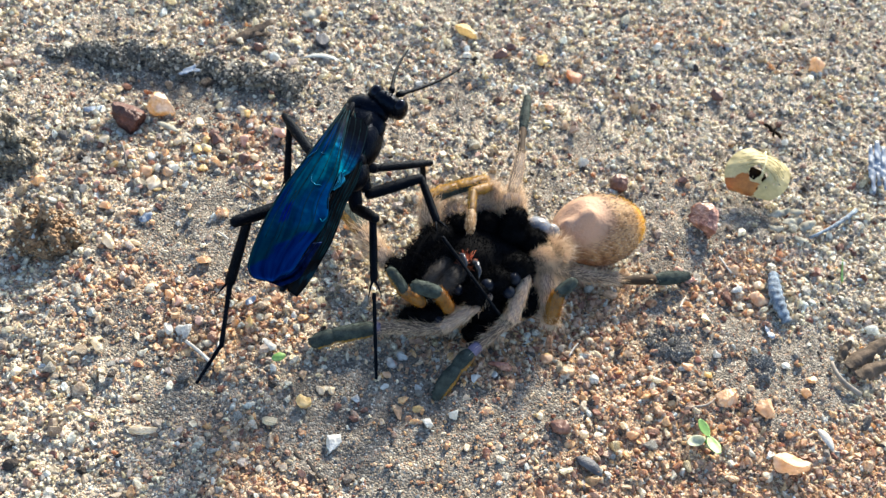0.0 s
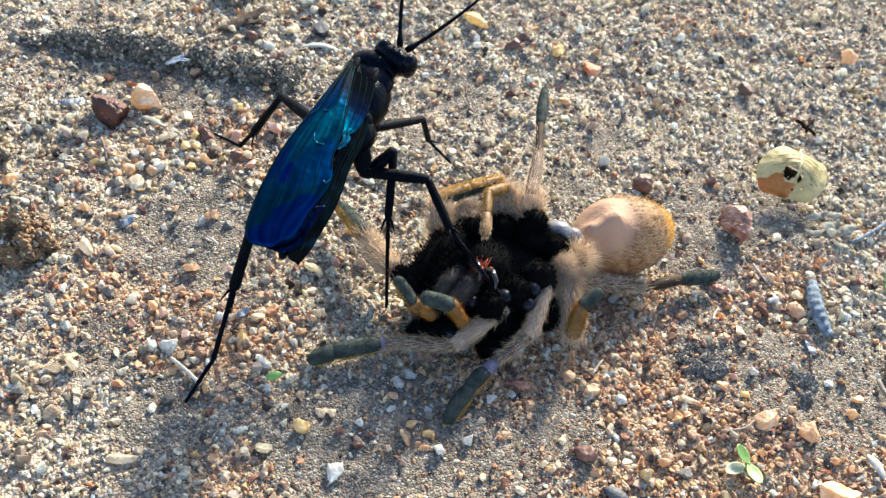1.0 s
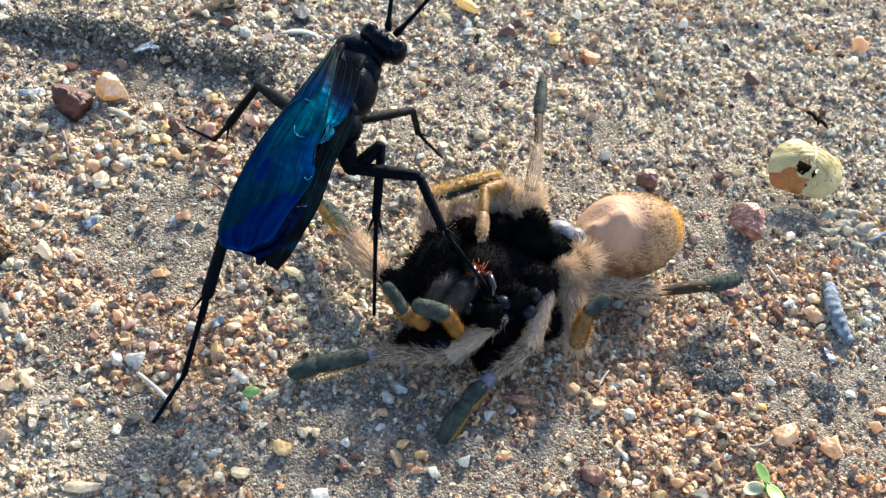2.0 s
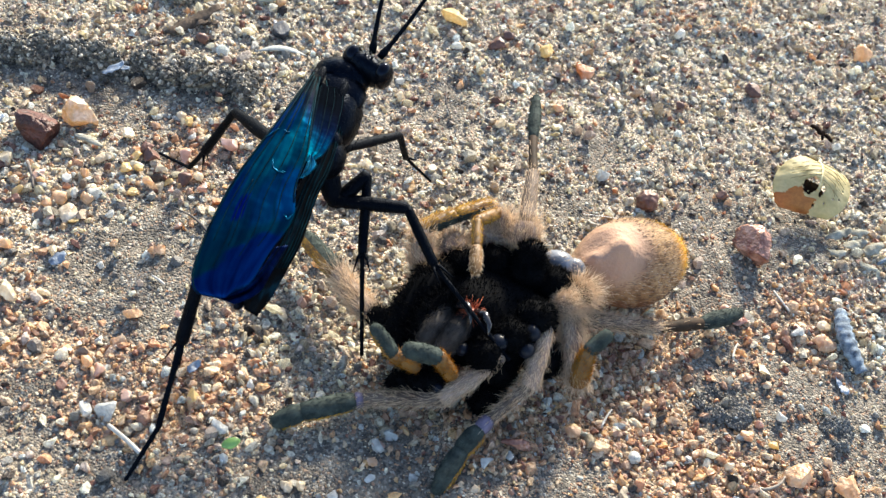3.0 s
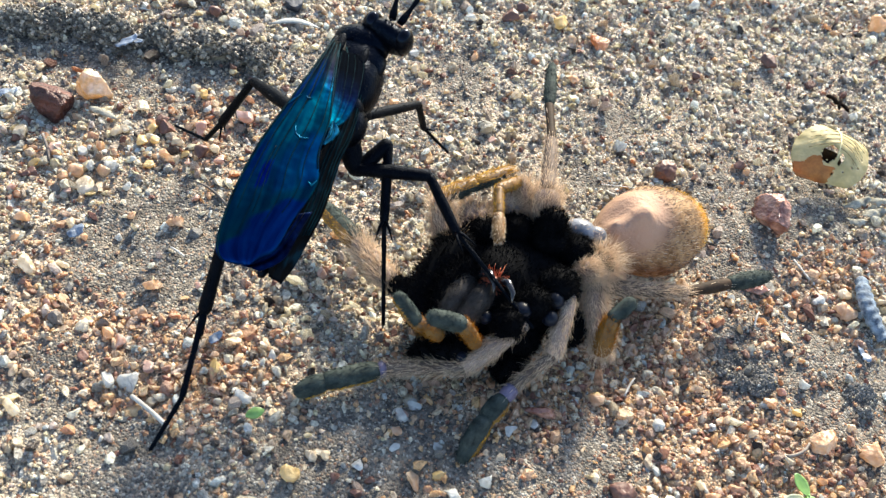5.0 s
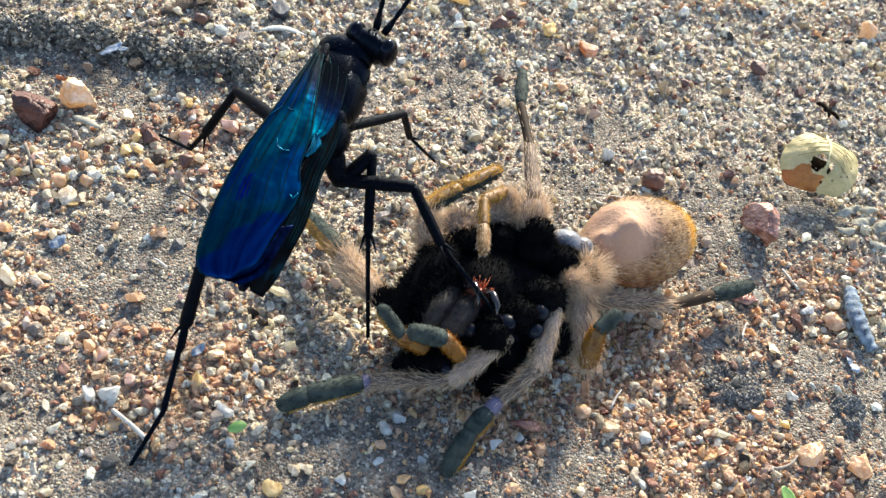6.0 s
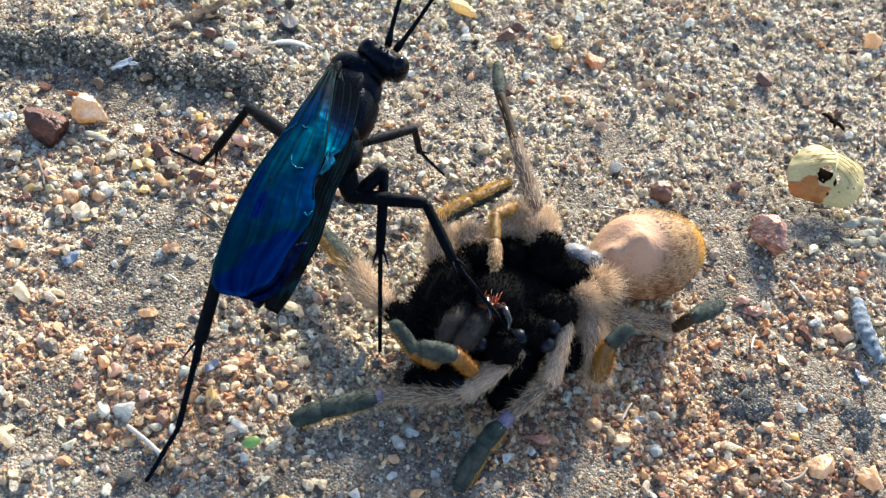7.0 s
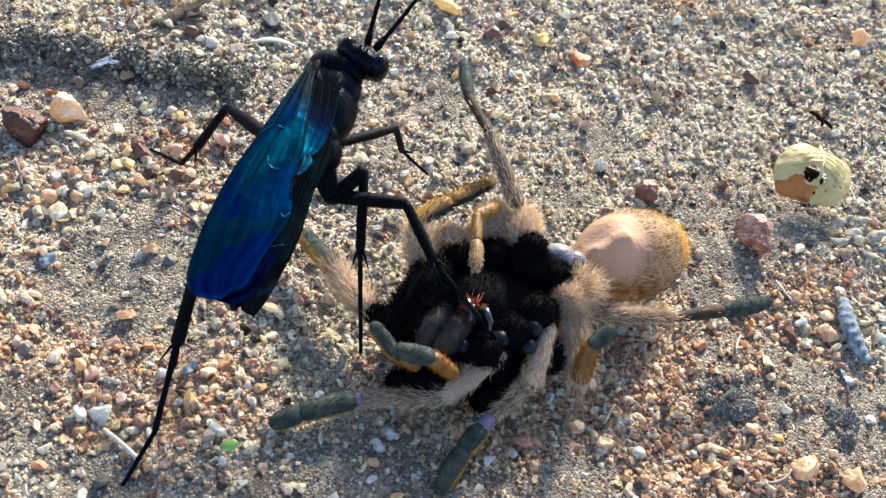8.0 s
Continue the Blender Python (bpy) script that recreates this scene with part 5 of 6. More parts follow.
def build_spider():
    o = np.array(S0)
    spider = thing("spider", "large hairy baboon spider lying limp on its back", "spider", pose(*(o * CM)))
    black = [M_BLACKFUR, M_BLACKFUR]
    # underside of the front body
    v, f = ball(np.array((0.85, -1.55, 0.62)) - o, (1.02, 0.80, 0.55), 4, None, 0.12, 2.2)
    part("cephalothorax", furry(v, f, black, 7000, 0.06, 0.006, seed=2), None, spider, "black velvety underside")
    # hip joints round the breastplate; the last low lump only fills in shade below
    for i, (x, y, z, r) in enumerate(((0.08, -1.42, 0.97, 0.28), (0.42, -1.08, 1.0, 0.26), (0.85, -0.92, 1.04, 0.25), (1.35, -0.98, 1.12, 0.28),
                                      (1.72, -1.05, 1.08, 0.24), (1.55, -1.70, 1.05, 0.27), (1.30, -2.05, 1.0, 0.25), (0.98, -2.40, 0.92, 0.25),
                                      (1.20, -2.30, 0.55, 0.28), (1.80, -1.95, 0.55, 0.30), (1.18, -2.62, 0.26, 0.26))):
        d = np.array((x - 0.85, y + 1.6, 0.0))
        v, f = ball(np.array((x, y, z)) - o, (r, r * 0.95, r * 0.85), 3, None, 0.15, 2.0)
        part("coxa", furry(v, f, black, 1300, 0.07, 0.006, d, 0.5, 20 + i), None, spider)
    v, f = tube(np.array([(1.31, -1.0, 1.0), (1.31, -0.92, 1.18), (1.30, -0.84, 1.34), (1.29, -0.79, 1.44), (1.29, -0.77, 1.48)]) - o, [0.22, 0.22, 0.20, 0.15, 0.06], 14)
    part("coxa", furry(v, f, black, 1400, 0.08, 0.006, (0, 0.2, 0.6), 0.5, 35), None, spider, "black stubby hip joint")
    # arched black palp and leg bases in front of the jaws
    for i, pts in enumerate(([(0.25, -1.45, 1.05), (-0.15, -1.75, 1.0), (-0.32, -2.15, 0.85), (-0.12, -2.55, 0.65)],
                             [(0.42, -1.72, 1.08), (0.08, -1.95, 1.05), (-0.02, -2.30, 0.95), (0.14, -2.62, 0.75)])):
        v, f = tube(np.array([np.array(pts[0]) * (1 - t) ** 3 + 3 * np.array(pts[1]) * t * (1 - t) ** 2 + 3 * np.array(pts[2]) * t * t * (1 - t) + np.array(pts[3]) * t ** 3
                              for t in np.linspace(0, 1, 12)]) - o, np.linspace(0.24, 0.17, 12) * (1 - 0.25 * i), 14)
        part("palp_base", furry(v, f, black, 1300, 0.13, 0.0075, seed=40 + i), None, spider)
    v, f = tube(np.array([(0.62, -2.62, 0.50), (0.42, -2.72, 0.46), (0.22, -2.78, 0.40), (0.02, -2.78, 0.32), (-0.15, -2.74, 0.24)]) - o, [0.16, 0.2, 0.2, 0.17, 0.1], 14)
    part("palp_base", furry(v, f, black, 900, 0.11, 0.007, seed=47), None, spider)
    # jaws
    for i, (x, y) in enumerate(((0.26, -2.18), (0.52, -2.26))):
        ax = np.array(aim((0, 0, 0), (-0.30, -0.75, 0.02)).to_3x3())
        v, f = ball(np.array((x, y, 0.98)) - o, (0.17, 0.21, 0.44), 3, ax)
        part("chelicera", furry(v, f, [M_GREYHAIR, M_GREYHAIR], 700, 0.07, 0.004, (0.3, 0.5, 0), 1.0, 50 + i), None, spider, "grey hairy jaw")
        fp = [np.array((x + 0.22, y + 0.30, 1.16)), np.array((x + 0.34, y + 0.24, 1.25)), np.array((x + 0.42, y + 0.10, 1.24)), np.array((x + 0.43, y - 0.02, 1.19))]
        part("fang", Shape().add(*tube(np.array(fp) - o, [0.07, 0.06, 0.04, 0.012], 10)), [M_FANG], spider, "glossy dark fang")
    v, f = ball(np.array((0.66, -1.93, 1.10)) - o, (0.13, 0.09, 0.07), 2)
    part("mouth_fringe", furry(v, f, [M_REDMOUTH, M_REDMOUTH], 260, 0.13, 0.006, (0, -0.3, 0.4), 0.6, 61), None, spider, "red-orange mouth hairs")
    v, f = ball(np.array((0.80, -1.72, 1.14)) - o, (0.12, 0.09, 0.03), 3)
    part("labium", Shape().add(v, f), [M_BLUEGREY], spider, "shiny blue-black lip")
    for x, y, z, r in ((1.13, -2.24, 1.04, 0.13), (1.52, -1.98, 1.08, 0.13), (1.50, -2.21, 0.99, 0.12), (0.67, -2.42, 0.95, 0.10), (0.50, -2.86, 0.56, 0.09)):
        v, f = ball(np.array((x, y, z)) - o, (r, r, r * 0.9), 2)
        part("trochanter", Shape().add(v, f), [M_BLUEGREY], spider, "bare shiny dark joint")
    # waist and hind body
    for x, y, z, r in ((1.748, -0.643, 0.98, 0.26), (1.982, -0.628, 1.0, 0.17)):
        v, f = ball(np.array((x, y, z)) - o, (r, r * 0.85, r * 0.9), 3)
        part("pedicel", furry(v, f, [M_PLATE, M_PALEFUR], 120, 0.10, 0.003, (0.2, -0.5, 0.3), 0.6, 64), None, spider, "shiny blue-grey waist plate")
    turn = radians(33.5)
    v, f = ICO[4]
    v = v.copy()
    v[:, 1:] *= (1 - 0.18 * v[:, :1] * -1 * (v[:, :1] < 0) - 0.08 * v[:, :1] * (v[:, :1] > 0))
    v *= np.array((0.99, 0.69, 0.66))
    v *= np.array([1 + 0.05 * noise.noise(Vector(p * 1.6)) for p in v])[:, None]
    # bare swellings over the book lungs, with a fold between them
    for cx, cy, reach, rise in ((-0.82, -0.10, 0.13, 0.28), (-0.46, -0.16, 0.18, 0.30), (-0.42, 0.26, 0.26, 0.14)):
        d = (v[:, 0] - cx) ** 2 + (v[:, 1] - cy) ** 2
        v[:, 2] += np.where(v[:, 2] > 0, rise * np.exp(-d / reach ** 2), 0)
    s = Shape().add(v, f, 0)
    p, n = sample_surface(v, f, 1100, np.random.RandomState(71))
    patch = np.linalg.norm(p - np.array((-0.55, -0.02, 0.6)), axis=1) < 0.6
    keep = (~patch) & (p[:, 2] > -0.5)
    s.add(*fur(p[keep], n[keep], 0.07, 0.0026, (1, 0, 0), 1.8, 0.35, 0.12, np.random.RandomState(72)), 1)
    p, n = sample_surface(v, f, 5200, np.random.RandomState(73))
    keep = (np.linalg.norm(p - np.array((-0.55, -0.02, 0.6)), axis=1) > 0.55) & (p[:, 2] > -0.5)
    s.add(*fur(p[keep], n[keep], 0.05, 0.0028, (1, 0, 0), 2.6, 0.4, 0.12, np.random.RandomState(74)), np.repeat(np.where(p[keep][:, 0] + 0.25 * p[keep][:, 1] > 0.50, 3, 2), 9))
    hind = part("abdomen", s, [M_ABDOMEN, M_PALEFUR, M_DUSK, M_YELFUR], spider, "tan mottled abdomen with a bare pink patch and orange rear",
                at=Matrix.Translation(cmv(np.array((2.84, 0.0, 0.68)) - o)) @ Matrix.Rotation(turn, 4, "Z"))
    for i, (x, y) in enumerate(((0.68, 0.46), (0.8, 0.33))):
        v, f = tube([(x * 0.7, y * 0.7, 0.10), (x * 0.92, y * 0.92, 0.20), (x, y, 0.27), (x * 1.05, y * 1.05, 0.30)], [0.07, 0.075, 0.065, 0.03], 8)
        part("spinneret", Shape().add(v, f), [M_BROWN], hind)
    # woolly hip beside the abdomen
    v, f = ball(np.array((2.12, -1.08, 0.98)) - o, (0.19, 0.20, 0.19), 3)
    part("trochanter", furry(v, f, [M_BROWN, M_PALEFUR], 1300, 0.27, 0.0030, (0.6, -0.2, 0.1), 0.5, 81, 0.5), None, spider, "woolly pale hip joint")
    for i, (x, y, z, r) in enumerate(((1.93, -1.36, 1.06, 0.16), (0.72, -0.50, 1.08, 0.24), (1.16, -0.30, 1.12, 0.20), (0.24, -0.80, 0.95, 0.25))):
        v, f = ball(np.array((x, y, z)) - o, (r, r, r), 3)
        part("trochanter", furry(v, f, [M_PALESKIN, M_PALEFUR], 1500, 0.15, 0.0034, (0.7, -0.3, 0.2) if i == 0 else (0, 0.3, 0.3), 0.6, 85 + i), None, spider, "woolly pale hip joint")
    legs = {}
    for i, (k, (joints, specs)) in enumerate(SPIDER_LEGS.items()):
        legs[k] = chain(spider, S0, "leg", joints, specs, 100 + i, SPLITS.get(k, (0, 1, 0)))
    for i, (joints, specs) in enumerate(PALPS):
        legs["palp", i] = chain(spider, S0, "palp", joints, specs, 120 + i, (-0.8, 0.4, 0.6))
    # silk thread from the spinnerets
    p = bent((2.15, 1.2, 0.22), (3.45, 1.1, 0.5), 0.0, 0.02)
    ob = part("silk_thread", Shape().add(*tube(p, [0.006] * 9, 5)), [M_SILK])
    tagged(ob, "fine white silk thread stretched from the spinnerets", "silk thread")
    return legs


# ---- the wasp ----
W0 = (-1.7, -1.2, 0.0)
WASP_LEGS = {
    "FL": ([(-1.85, -0.75, 2.35), (-2.33, -0.95, 2.30), (-3.151, -0.179, 1.90), (-3.625, -0.144, 0.90), (-3.931, 0.007, 0.30), (-4.523, 0.301, 0.12)],
           [("leg", (0.10, 0.11, 0.09)), ("femur", (0.085, 0.095, 0.06)), ("tibia", (0.05, 0.06, 0.07)), ("metatarsus", (0.045, 0.035, 0.04)), ("tarsus", (0.035, 0.03, 0.035))]),
    "FR": ([(-1.60, -0.75, 2.30), (-1.48, -0.55, 2.15), (-0.91, 0.49, 1.60), (-0.79, 0.86, 0.80), (-0.35, 1.16, 0.12)],
           [("leg", (0.10, 0.10, 0.08)), ("femur", (0.07, 0.075, 0.055)), ("tibia", (0.05, 0.05, 0.05)), ("tarsus", (0.035, 0.03, 0.035))]),
    "MR": ([(-1.62, -1.00, 2.25), (-1.42, -1.32, 1.85), (-1.099, -0.946, 2.15), (-0.907, -1.757, 1.55), (-0.618, -2.365, 0.12)],
           [("leg", (0.12, 0.13, 0.10)), ("femur", (0.09, 0.10, 0.08)), ("tibia", (0.06, 0.068, 0.062)), ("tarsus", (0.045, 0.035, 0.045))]),
    "HR": ([(-1.66, -1.08, 2.25), (-1.46, -1.30, 1.90), (-0.48, -1.20, 2.00), (0.04, -1.69, 1.60), (1.30, -2.43, 0.98)],
           [("leg", (0.12, 0.13, 0.10)), ("femur", (0.09, 0.10, 0.08)), ("tibia", (0.062, 0.072, 0.066)), ("tarsus", (0.042, 0.035, 0.035))]),
    "HL": ([(-1.80, -1.25, 2.20), (-2.20, -1.70, 2.10), (-2.65, -2.75, 2.0), (-2.772, -3.363, 0.95), (-2.734, -4.322, 0.45), (-2.927, -4.926, 0.12)],
           [("leg", (0.12, 0.13, 0.10)), ("femur", (0.10, 0.11, 0.09)), ("tibia", (0.075, 0.08, 0.09)), ("metatarsus", (0.05, 0.036, 0.042)), ("tarsus", (0.045, 0.036, 0.04))]),
    "ML": ([(-1.85, -1.05, 2.25), (-2.10, -1.45, 2.05), (-2.20, -1.75, 1.75), (-2.45, -1.20, 0.90), (-2.70, -0.75, 0.10)],
           [("leg", (0.12, 0.13, 0.10)), ("femur", (0.09, 0.10, 0.09)), ("tibia", (0.07, 0.08, 0.07)), ("tarsus", (0.045, 0.035, 0.04))]),
}
LEG_STYLE = ([M_WASPLEG, M_WASPLEG], lambda a: [(140 * a + 20, 0.03, 0.003, 0.8, 0.3, 1), (14 * a + 4, 0.09, 0.006, 0.9, 0.3, 1)])
ANT = {"L": ((-1.45, 0.36, 3.06), 1), "R": ((-1.34, 0.31, 3.06), -1)}


def surface(rows, k=26, thick=0.010, bulge=0.0):
    """A smooth membrane through cross rows, each a left and a right edge point; bulge lifts its middle."""
    a = np.array([r[0] for r in rows], float)
    b = np.array([r[1] for r in rows], float)
    t = np.linspace(0, len(rows) - 1, 40)

    def smooth(p):
        out = []
        for q in t:
            i = min(int(q), len(p) - 2)
            s = q - i
            p0, p1, p2, p3 = p[max(i - 1, 0)], p[i], p[i + 1], p[min(i + 2, len(p) - 1)]
            out.append(0.5 * (2 * p1 + (p2 - p0) * s + (2 * p0 - 5 * p1 + 4 * p2 - p3) * s * s + (3 * p1 - p0 - 3 * p2 + p3) * s ** 3))
        return np.array(out)
    a, b = smooth(a), smooth(b)
    w = np.linspace(0, 1, k)
    v = a[:, None] * (1 - w)[None, :, None] + b[:, None] * w[None, :, None]
    along = np.gradient(v, axis=0)
    across = np.gradient(v, axis=1)
    n = np.cross(along, across)
    n /= np.linalg.norm(n, axis=2)[..., None] + 1e-9
    n[n[..., 2] < 0] *= -1
    ripple = np.array([[0.010 * math.sin(9.0 * x + 0.05 * i) for x in w] for i in range(40)])
    v = v + n * (bulge * np.sin(np.pi * w) + ripple * np.sin(np.pi * w))[..., None]
    top = v.reshape(-1, 3)
    low = (v - n * thick).reshape(-1, 3)
    f = grid_faces(40, k)
    c = len(top)
    ring = [(i * k) for i in range(40)] + [39 * k + j for j in range(1, k)] + [i * k + k - 1 for i in range(38, -1, -1)] + [j for j in range(k - 2, 0, -1)]
    rim = []
    for i, p in enumerate(ring):
        q = ring[(i + 1) % len(ring)]
        rim += [(p, q, q + c), (p, q + c, p + c)]
    return np.concatenate([top, low]), np.concatenate([f, f[:, ::-1] + c, np.array(rim)]), v, n


def membrane(rows, o, bulge=0.0):
    """A wing between two edges; its map runs across and along it. Returns a maker of its mesh, its points and its normals."""
    v, f, top, n = surface(rows, 26, 0.010, bulge)
    across, along = np.meshgrid(np.linspace(0, 1, 26), np.linspace(0, 1, 40))
    uv = np.tile(np.stack([across, along], 2).reshape(-1, 2), (2, 1))

    def made(name, mat):
        me = Shape().add(v - o, f).mesh(name, [mat])
        me.uv_layers.new(name="across_along").data.foreach_set("uv", uv[f.ravel()].ravel())
        return me
    return made, top, n


def build_wasp():
    o = np.array(W0)
    wasp = thing("spider_wasp", "black spider-hunting wasp with iridescent blue wings, gripping the spider", "wasp", pose(*(o * CM)))
    fwd = Vector((0.12, 1.30, 0.42)).normalized()
    right = fwd.cross(Vector((0.0, 0, 1))).normalized()
    axes = np.array(Matrix((right, fwd, right.cross(fwd))).transposed())
    hair = [M_CHITIN, M_WASPLEG]
    # head
    hc = np.array((-1.47, 0.17, 2.93))
    tilt = axes @ np.array(Matrix.Rotation(radians(-14), 3, "Z"))
    v, f = ball(hc - o, (0.34, 0.175, 0.26), 3, tilt)
    head = part("head", furry(v, f, hair, 160, 0.03, 0.003, seed=3), None, wasp, "black head")
    for side in (-1, 1):
        v, f = ball(hc - o + tilt @ np.array((0.24 * side, 0.03, 0.02)), (0.13, 0.17, 0.24), 3, tilt)
        part("eye", Shape().add(v, f), [M_EYE], head, "large glossy black compound eye")
    for i in range(3):
        v, f = ball(hc - o + tilt @ np.array((0.05 * (i - 1), 0.06 + 0.04 * (i == 1), 0.25)), (0.022,) * 3, 1)
        part("ocellus", Shape().add(v, f), [M_EYE], head)
    # middle body
    v, f = ball(np.array((-1.76, 0.05, 2.80)) - o, (0.38, 0.24, 0.28), 3, axes)
    part("pronotum", furry(v, f, hair, 420, 0.05, 0.003, -np.array(fwd), 0.8, 5), None, wasp)
    v, f = ball(np.array((-1.70, -0.48, 2.56)) - o, (0.35, 0.52, 0.38), 3, axes, 0.08, 3.0)
    part("thorax", furry(v, f, hair, 500, 0.04, 0.003, -np.array(fwd), 0.8, 6), None, wasp, "black thorax with short hairs")
    v, f = ball(np.array((-1.64, -1.05, 2.38)) - o, (0.25, 0.30, 0.28), 3, axes)
    part("propodeum", furry(v, f, hair, 420, 0.05, 0.003, -np.array(fwd), 0.8, 7), None, wasp)
    # hind body in overlapping rings
    spine = [(-1.70, -1.34, 2.28), (-1.80, -1.70, 2.24), (-1.95, -2.20, 2.16), (-2.05, -2.70, 2.04), (-2.08, -3.05, 1.96), (-2.08, -3.30, 1.90)]
    for i in range(5):
        a, b = np.array(spine[i]), np.array(spine[i + 1])
        r = (0.12, 0.23, 0.25, 0.21, 0.14)[i]
        v, f = tube([a - o + (b - a) * t for t in np.linspace(-0.1, 1.1, 8)], np.array((0.72, 0.92, 1.0, 1.02, 1.03, 1.0, 0.94, 0.7)) * r * (1 if i < 4 else np.linspace(1, 0.35, 8)), 16)
        part("abdomen_ring", Shape().add(v, f), [M_CHITIN], wasp)
    # wings: rows from root to tip, each the outer and the inner edge
    left = [((-2.083, -0.284, 3.0), (-1.969, -0.336, 3.04)), ((-2.194, -0.927, 3.02), (-1.897, -0.81, 3.1)), ((-2.345, -1.593, 2.95), (-1.81, -1.312, 3.08)), ((-2.485, -2.136, 2.85), (-1.752, -1.675, 3.0)), ((-2.563, -2.659, 2.72), (-1.765, -2.087, 2.86)), ((-2.593, -3.081, 2.58), (-1.688, -2.437, 2.7)), ((-2.584, -3.392, 2.44), (-1.843, -2.89, 2.5)), ((-2.48, -3.531, 2.34), (-1.943, -3.242, 2.36)), ((-2.291, -3.508, 2.28), (-2.11, -3.409, 2.28))]
    shape, top, nrm = membrane(left, o, 0.06)
    wing = part("forewing", shape("forewing", M_WING), None, wasp, "iridescent blue forewing with teal root")

    def on_wing(u, w, rise):
        """A point over the membrane, u across from its outer edge, w along from its root."""
        fi, fj = w * 39, u * 25
        i, j = min(int(fi), 38), min(int(fj), 24)
        a = top[i, j] * (1 - fj + j) + top[i, j + 1] * (fj - j)
        c = top[i + 1, j] * (1 - fj + j) + top[i + 1, j + 1] * (fj - j)
        return a * (1 - fi + i) + c * (fi - i) + nrm[i, j] * rise - o
    # long veins, from root to tip
    for line, fat in (([(0.02, 0.0), (0.03, 0.3), (0.02, 0.6), (0.02, 0.9)], 0.016), ([(0.3, 0.0), (0.26, 0.2), (0.2, 0.36), (0.14, 0.62)], 0.009), ([(0.55, 0.02), (0.5, 0.25), (0.4, 0.42), (0.34, 0.66)], 0.009),
                      ([(0.8, 0.03), (0.72, 0.3), (0.62, 0.5), (0.56, 0.72)], 0.008), ([(0.95, 0.05), (0.9, 0.35), (0.8, 0.58), (0.74, 0.70)], 0.008), ([(0.34, 0.42), (0.3, 0.55), (0.26, 0.74)], 0.006)):
        k = np.linspace(0, 1, 24)
        n = np.linspace(0, 1, len(line))
        pts = [on_wing(a, b, 0.004) for a, b in zip(np.interp(k, n, [q[0] for q in line]), np.interp(k, n, [q[1] for q in line]))]
        part("vein", Shape().add(*tube(pts, fat * np.linspace(1, 0.5, 24), 6)), [M_WINGVEIN], wing)
    # cross veins, their glint put into a bright pale cyan colour
    for line in ([(0.05, 0.24), (0.16, 0.235), (0.28, 0.225)], [(0.42, 0.235), (0.52, 0.25), (0.60, 0.255)], [(0.50, 0.36), (0.55, 0.395), (0.66, 0.42), (0.78, 0.43)], [(0.88, 0.60), (0.93, 0.62), (0.98, 0.605)]):
        k = np.linspace(0, 1, 12)
        n = np.linspace(0, 1, len(line))
        pts = [on_wing(a, b, 0.006) for a, b in zip(np.interp(k, n, [q[0] for q in line]), np.interp(k, n, [q[1] for q in line]))]
        part("vein", Shape().add(*tube(pts, 0.011 * np.sin(np.pi * np.linspace(0.1, 0.92, 12)), 6)), [M_FAN], wing, "cross vein with its glint painted in pale cyan")
    # added black strip in place of the shaded gap between forewing and fan
    fold = [on_wing(0.985, b, 0.004) for b in np.linspace(0.0, 0.56, 20)]
    part("vein", Shape().add(*tube(fold, 0.012 * np.linspace(1, 0.6, 20), 8)), [M_WINGVEIN], wing, "added black strip for the shaded gap beside the fan")
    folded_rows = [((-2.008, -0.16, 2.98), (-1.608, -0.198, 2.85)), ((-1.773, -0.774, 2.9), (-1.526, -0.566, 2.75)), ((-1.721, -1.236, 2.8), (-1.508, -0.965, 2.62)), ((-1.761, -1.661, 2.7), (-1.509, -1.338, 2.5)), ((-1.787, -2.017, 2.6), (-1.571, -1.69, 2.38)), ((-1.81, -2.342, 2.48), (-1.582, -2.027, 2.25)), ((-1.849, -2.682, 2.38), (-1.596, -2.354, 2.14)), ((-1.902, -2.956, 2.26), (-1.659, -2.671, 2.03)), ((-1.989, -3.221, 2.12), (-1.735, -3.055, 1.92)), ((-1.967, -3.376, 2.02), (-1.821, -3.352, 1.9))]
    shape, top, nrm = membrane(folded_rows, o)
    # shade of the turned-away side is in this wing's colour
    folded = part("forewing", shape("forewing", M_FOLDED), None, wasp, "forewing folded down the flank, coloured near black as its shaded side")
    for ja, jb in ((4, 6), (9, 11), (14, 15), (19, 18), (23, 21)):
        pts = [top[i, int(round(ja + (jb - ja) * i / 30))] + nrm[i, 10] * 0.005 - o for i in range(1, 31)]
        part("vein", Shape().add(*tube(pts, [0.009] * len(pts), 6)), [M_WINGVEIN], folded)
    # fans of the hindwing that open between the forewings, and the margin that shows under the tip
    fan = [((-2.047, -0.327, 2.97), (-1.676, -0.333, 2.94)), ((-2.012, -0.738, 3.03), (-1.59, -0.54, 2.95)), ((-1.955, -1.12, 3.03), (-1.541, -0.962, 2.95)), ((-1.902, -1.373, 3.01), (-1.541, -1.228, 2.94)), ((-1.856, -1.641, 2.97), (-1.59, -1.513, 2.92)), ((-1.849, -1.737, 2.93), (-1.701, -1.684, 2.92))]
    fan_tip = [((-1.733, -1.638, 2.99), (-1.706, -1.628, 2.97)), ((-1.727, -1.834, 2.95), (-1.616, -1.703, 2.88)), ((-1.751, -1.968, 2.9), (-1.727, -1.89, 2.86))]
